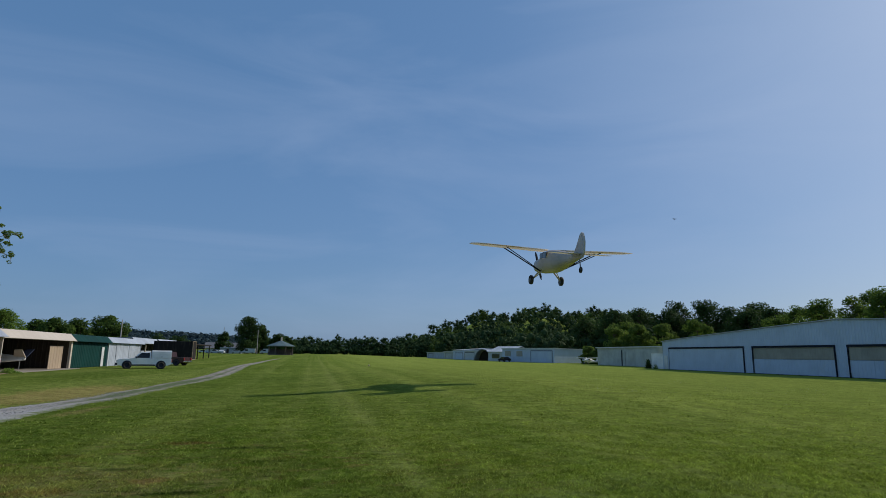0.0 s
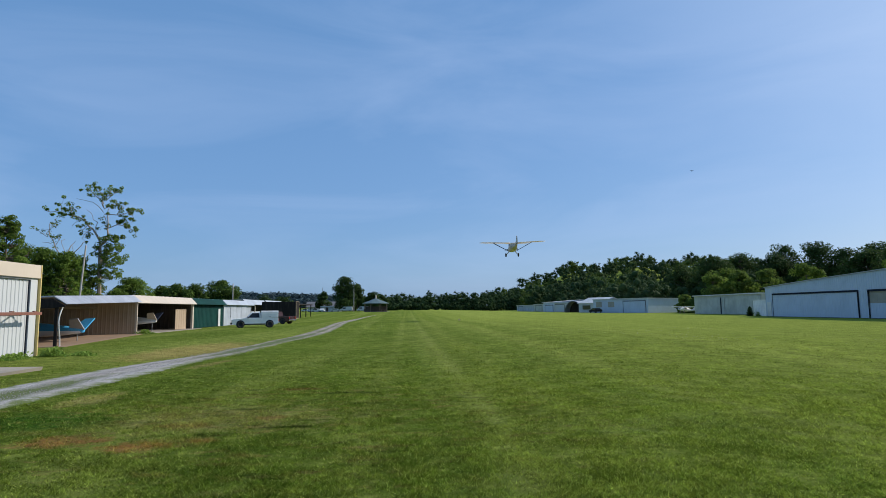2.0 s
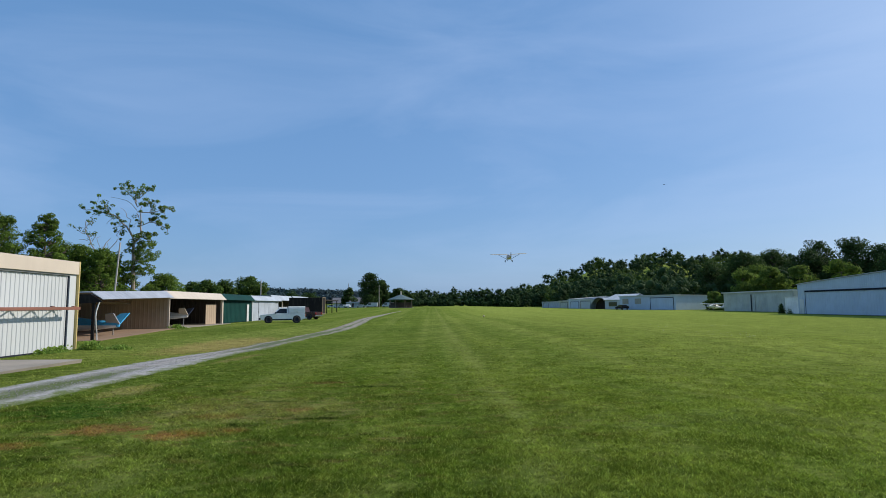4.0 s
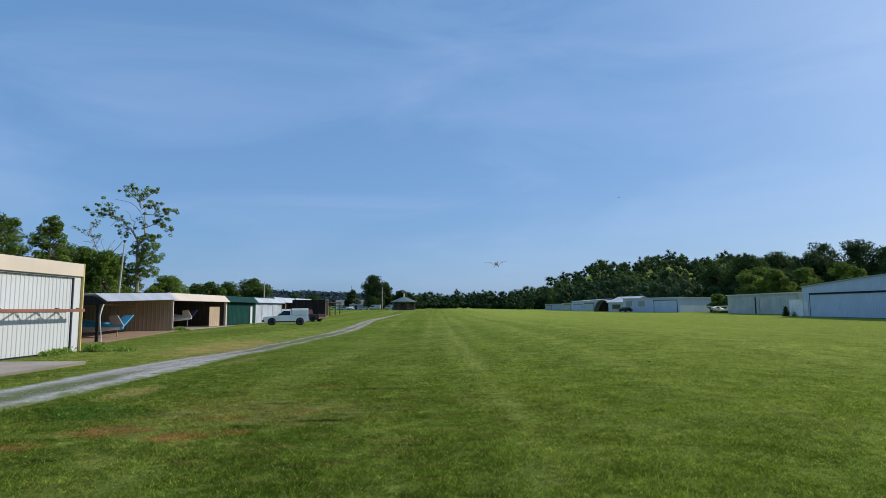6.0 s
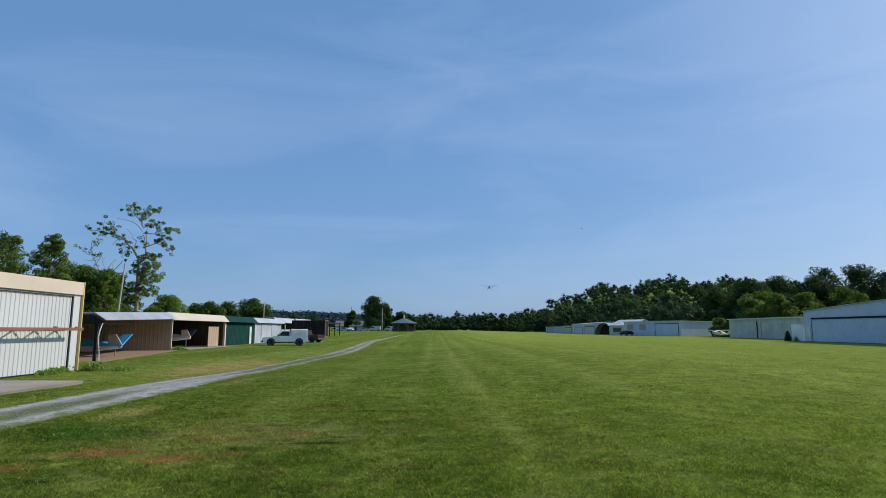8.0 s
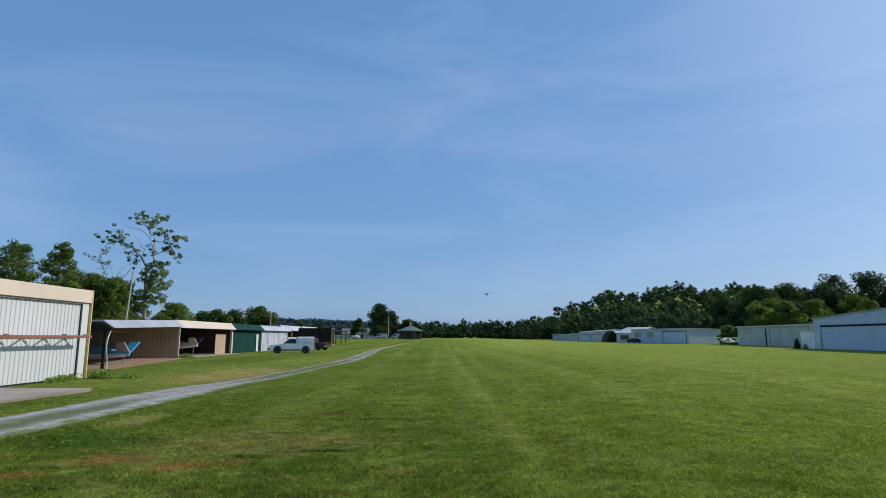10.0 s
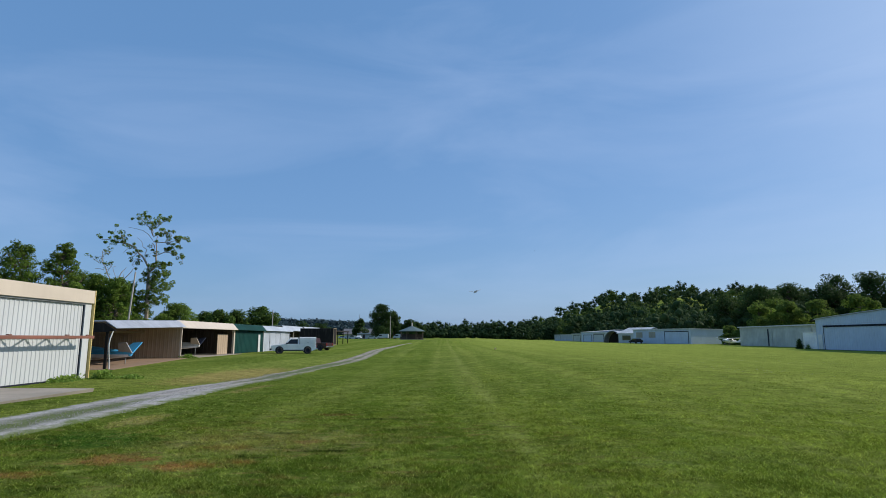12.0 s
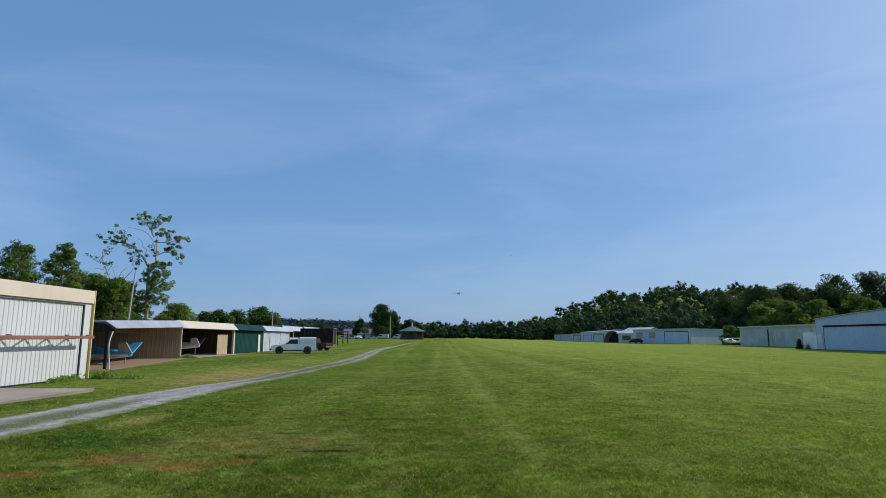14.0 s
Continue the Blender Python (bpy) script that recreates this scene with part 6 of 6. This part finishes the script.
def glider(m, label, top_paint, left_paint, right_paint, lift=0.0):
    """A glider fuselage on its wheel with a V tail; local y is forward, z = -lift is the floor."""
    p = thing("glider", m, label, "aircraft", "stored gliders")
    f = part("fuselage", loft([(3.6, 0.10, 0.50, 0.72), (3.1, 0.30, 0.34, 0.98), (2.0, 0.42, 0.22, 1.24), (0.6, 0.42, 0.24, 1.24), (-0.8, 0.34, 0.28, 1.10), (-2.2, 0.24, 0.36, 0.94), (-3.7, 0.12, 0.50, 0.80)]), top_paint, p, smooth=True)
    part("belly", loft([(3.5, 0.11, 0.46, 0.60), (2.0, 0.432, 0.20, 0.80), (0.6, 0.432, 0.22, 0.80), (-0.8, 0.352, 0.26, 0.77), (-2.2, 0.25, 0.34, 0.72), (-3.6, 0.13, 0.48, 0.67)]), CAR_WHITE, f, "white lower fuselage", smooth=True)
    part("cockpit", loft([(2.5, 0.2, 1.0, 1.12), (1.9, 0.33, 1.0, 1.40), (1.0, 0.33, 1.0, 1.42), (0.4, 0.22, 1.0, 1.22)]), GLASS, f, "dark clear cockpit cover", smooth=True)
    prof = [(-2.75, 0.0), (-3.25, 0.90), (-3.90, 0.95), (-3.80, 0.0)]
    for s, paint in ((-1, left_paint), (1, right_paint)):
        fin = bmesh.new()
        lo = [fin.verts.new((-0.035, a, b)) for a, b in prof]
        hi = [fin.verts.new((0.035, a, b)) for a, b in prof]
        fin.faces.new(lo)
        fin.faces.new(hi[::-1])
        for i in range(len(prof)):
            j = (i + 1) % len(prof)
            fin.faces.new((lo[i], hi[i], hi[j], lo[j]))
        bmesh.ops.bevel(fin, geom=fin.edges[:], offset=0.012, segments=1, affect="EDGES")
        bmesh.ops.rotate(fin, cent=(0, 0, 0), matrix=Matrix.Rotation(s * radians(44), 3, "Y"), verts=fin.verts[:])
        bmesh.ops.translate(fin, vec=(0, 0, 0.68), verts=fin.verts[:])
        t = part("tail_fin", fin, paint, p, "swept V-tail fin")
        hinge = rod(bmesh.new(), (s * 0.06, -3.52, 0.74), (s * 0.64, -3.66, 1.33), 0.014, sides=5)
        part("hinge_line", hinge, STEEL, t)
    for i in range(5):
        part("marking_bar", boxes((-0.45, -0.40, 1.2 - i * 0.3, 1.4 - i * 0.3, 0.46, 0.68)), DARK, f)
    part("wheel", wheel_bm(0, 0.9, 0.19 - lift, 0.19, 0.12), RUBBER, p, smooth=True)
    part("wheel_strut", rod(bmesh.new(), (0, 0.9, 0.19 - lift), (0, 0.9, 0.34), 0.05), STEEL, p)
    part("tail_stand", rod(bmesh.new(), (0, -3.3, -lift), (0, -3.3, 0.62), 0.03), STEEL, p)
    part("cradle", boxes((-0.35, 0.35, 1.9, 2.1, -lift, 0.28)), WOOD, p)


def bird_thing():
    b = thing("bird", pose(30, 60, 20), "small dark bird gliding above the field", "bird")
    part("body", loft([(0.16, 0.01, -0.01, 0.01), (0.10, 0.035, -0.035, 0.035), (0.0, 0.05, -0.05, 0.04), (-0.12, 0.025, -0.02, 0.02), (-0.22, 0.04, -0.005, 0.005)], 10), BLACK, b, smooth=True)
    for s in (-1, 1):
        part("wing", aerofoil([(s * 0.03, 0.07, 0.13, 0.02, 0.5), (s * 0.18, 0.09, 0.11, 0.07, 0.5), (s * 0.34, 0.02, 0.04, 0.05, 0.5)]), BLACK, b)
    return b


gazebo()
far_place()
parked_planes()
bird = bird_thing()


# ---- grass blades before the camera ----
def blades(n, near, far, power, height, width, fade, seed, name, label, begin=0.1):
    """Grass blades over a fan of ground, thinner between tufts and towards the far edge."""
    rng = np.random.default_rng(seed)
    r = near + (far - near) * rng.uniform(0, 1, n) ** power
    side = rng.uniform(0, 1, n)
    a = radians(-54) + side * radians(116)
    x, y = r * np.sin(a), r * np.cos(a)
    grain = np.sin(x * 3.1 + 2 * np.sin(y * 1.7)) * np.sin(y * 2.7 + 2 * np.sin(x * 1.3)) + 0.8 * np.sin(x * 9.0 + 1.5 * np.sin(y * 7)) * np.sin(y * 8.0)
    thin = 1 - smoothstep(fade, far, r)
    keep = rng.uniform(0, 1, n) < (0.55 + 0.3 * grain) * thin * smoothstep(begin, 1.7 * begin, r) * smoothstep(0, 0.1, side) * smoothstep(1, 0.9, side)
    lane_x = np.interp(y, [p[1] for p in LANE], [p[0] for p in LANE])
    off = np.abs(x - lane_x - 0.12 - rng.normal(0, 0.2, n))
    keep &= (off > 0.95 * np.interp(y, [p[1] for p in LANE], [p[2] for p in LANE])) | ((off < 0.22) & (rng.uniform(0, 1, n) < 0.3))
    keep &= (x > -11.5) | (y > 19.4)
    keep &= x > -15 - 0.2 * (y - 25) * (y > 25)
    for px, py, rx, ry in ((-4.7, 8.4, 1.1, 0.55), (-3.6, 8.0, 0.55, 0.3), (-6.2, 8.0, 0.7, 0.4), (-2.6, 8.9, 0.6, 0.3)):
        q = ((x - px) / rx) ** 2 + ((y - py) / ry) ** 2
        keep &= (q > 1) | (rng.uniform(0, 1, n) < 0.5)
    x, y, grain, thin = x[keep], y[keep], grain[keep], thin[keep]
    n = len(x)
    z = ground_z(x, y)
    h = rng.uniform(0.35, 1.0, n) * height * (1 + 0.25 * grain) * (0.45 + 0.55 * thin)
    w = rng.uniform(0.45, 1.0, n) * width
    t = rng.uniform(0, 2 * np.pi, n)
    lean = rng.normal(0, 1.1, (n, 2)) * h[:, None]
    dx, dy = np.cos(t) * w, np.sin(t) * w
    v = np.stack([np.stack([x - dx, y - dy, z - 0.004], 1), np.stack([x + dx, y + dy, z - 0.004], 1), np.stack([x + lean[:, 0], y + lean[:, 1], z + h], 1)], 1).reshape(-1, 3)
    tagged(new(name, fast_mesh(name, v, np.arange(3 * n).reshape(n, 3), BLADE)), label, "grass", kind="stuff")


blades(1500000, 2.8, 22, 1.35, 0.036, 0.008, 9, 8, "grass_blades", "short mown grass blades", 2.8)
blades(260000, 9, 46, 1.4, 0.038, 0.018, 15, 9, "grass_tufts", "small tufts of mown grass", 8.5)


def stones():
    """Loose gravel on the lane."""
    rng = np.random.default_rng(5)
    n = 6500
    y = 8 + 26 * rng.uniform(0, 1, n) ** 1.4
    x = np.interp(y, [p[1] for p in LANE], [p[0] for p in LANE]) + np.where(rng.uniform(0, 1, n) < 0.6, -0.45, 0.55) + rng.normal(0, 0.22, n)
    r = rng.uniform(0.006, 0.018, n)
    c = np.stack([x, y, ground_z(x, y) + 0.024], 1)
    d = np.array([(1, 0, 0), (0, 1, 0), (-1, 0, 0), (0, -1, 0), (0, 0, 0.7), (0, 0, -0.7)])
    v = (c[:, None, :] + d[None] * r[:, None, None] * rng.uniform(0.6, 1.4, (n, 6, 1))).reshape(-1, 3)
    f = np.array([(0, 1, 4), (1, 2, 4), (2, 3, 4), (3, 0, 4), (1, 0, 5), (2, 1, 5), (3, 2, 5), (0, 3, 5)])
    f = (np.arange(n)[:, None, None] * 6 + f[None]).reshape(-1, 3)
    tagged(new("loose_gravel", fast_mesh("loose_gravel", v, f, STONE)), "loose pale gravel stones on the lane", "gravel", kind="stuff")


stones()


def clover():
    """White clover heads in patches of the far turf."""
    rng = np.random.default_rng(15)
    spots = [(rng.uniform(9, 30), rng.uniform(20, 42), rng.uniform(0.8, 2.4)) for _ in range(26)]
    c = np.array([(x + rng.normal(0, r), y + rng.normal(0, r), 0.0) for x, y, r in spots for _ in range(14)])
    c[:, 2] = ground_z(c[:, 0], c[:, 1]) + 0.035
    d = np.array([(1, 0, 0), (0, 1, 0), (-1, 0, 0), (0, -1, 0), (0, 0, 0.8), (0, 0, -2.0)])
    n = len(c)
    v = (c[:, None, :] + d[None] * rng.uniform(0.006, 0.013, (n, 1, 1))).reshape(-1, 3)
    f = np.array([(0, 1, 4), (1, 2, 4), (2, 3, 4), (3, 0, 4), (1, 0, 5), (2, 1, 5), (3, 2, 5), (0, 3, 5)])
    f = (np.arange(n)[:, None, None] * 6 + f[None]).reshape(-1, 3)
    tagged(new("clover_heads", fast_mesh("clover_heads", v, f, CLOVER)), "white clover heads scattered in the turf", "clover", kind="stuff")


clover()



# ---- what moves ----
FLIGHT = [  # seconds, x, y, z, pitch, bank, heading to the left
    (0.0, 13.86, 33.5, 7.31, 7.5, 1.4, -4.1), (0.3, 13.90, 40.6, 7.80, 6.5, 1, -5), (0.7, 14.37, 50.2, 8.44, 5.5, 0, -4), (1.1, 14.80, 59.7, 9.10, 4.5, 0, -4), (1.5, 15.50, 71.9, 9.91, 4, 0, -4), (2.0, 16.44, 87.3, 10.96, 3, -1, -3), (2.5, 17.49, 103.7, 12.01, 3, -1, -2), (3.2, 19.33, 127.1, 13.15, 4, -1, -1),
    (5.3, 24.5, 208.6, 17.9, 6, -3, -1),
    (6.5, 27.0, 257.0, 20.9, 6, -2, -2), (8.0, 30.4, 317.0, 25.0, 6, 0, -1), (10.3, 31.0, 399.0, 31.6, 6, -9, 4), (12.0, 25.5, 449.5, 37.3, 6, -9, 10), (14.0, 14.1, 520.0, 41.4, 6, -10, 12),
]


GLIDE = [(0.0, 39.7, 57.6, 17.5), (1.5, 38.5, 69.0, 19.4), (3.0, 37.5, 79.6, 19.9), (5.5, 34.2, 97.2, 20.9), (7.5, 30.8, 110.8, 22.1), (10.3, 26.1, 129.2, 22.3), (11.0, 24.8, 133.7, 22.6), (14.0, 18.5, 152.0, 23.5)]


def motions():
    walk(flyer, [(t, pose(x, y, z, p, b, h)) for t, x, y, z, p, b, h in FLIGHT])
    walk(bird, [(t, pose(x, y, z, 0, 4 * math.sin(t), 8 + t)) for t, x, y, z in GLIDE])
    walk(flyer_prop, [(i * 0.1, pose(0, 2.52, -0.06, 0, 75 + 77 * i, 0)) for i in range(141)])


motions()
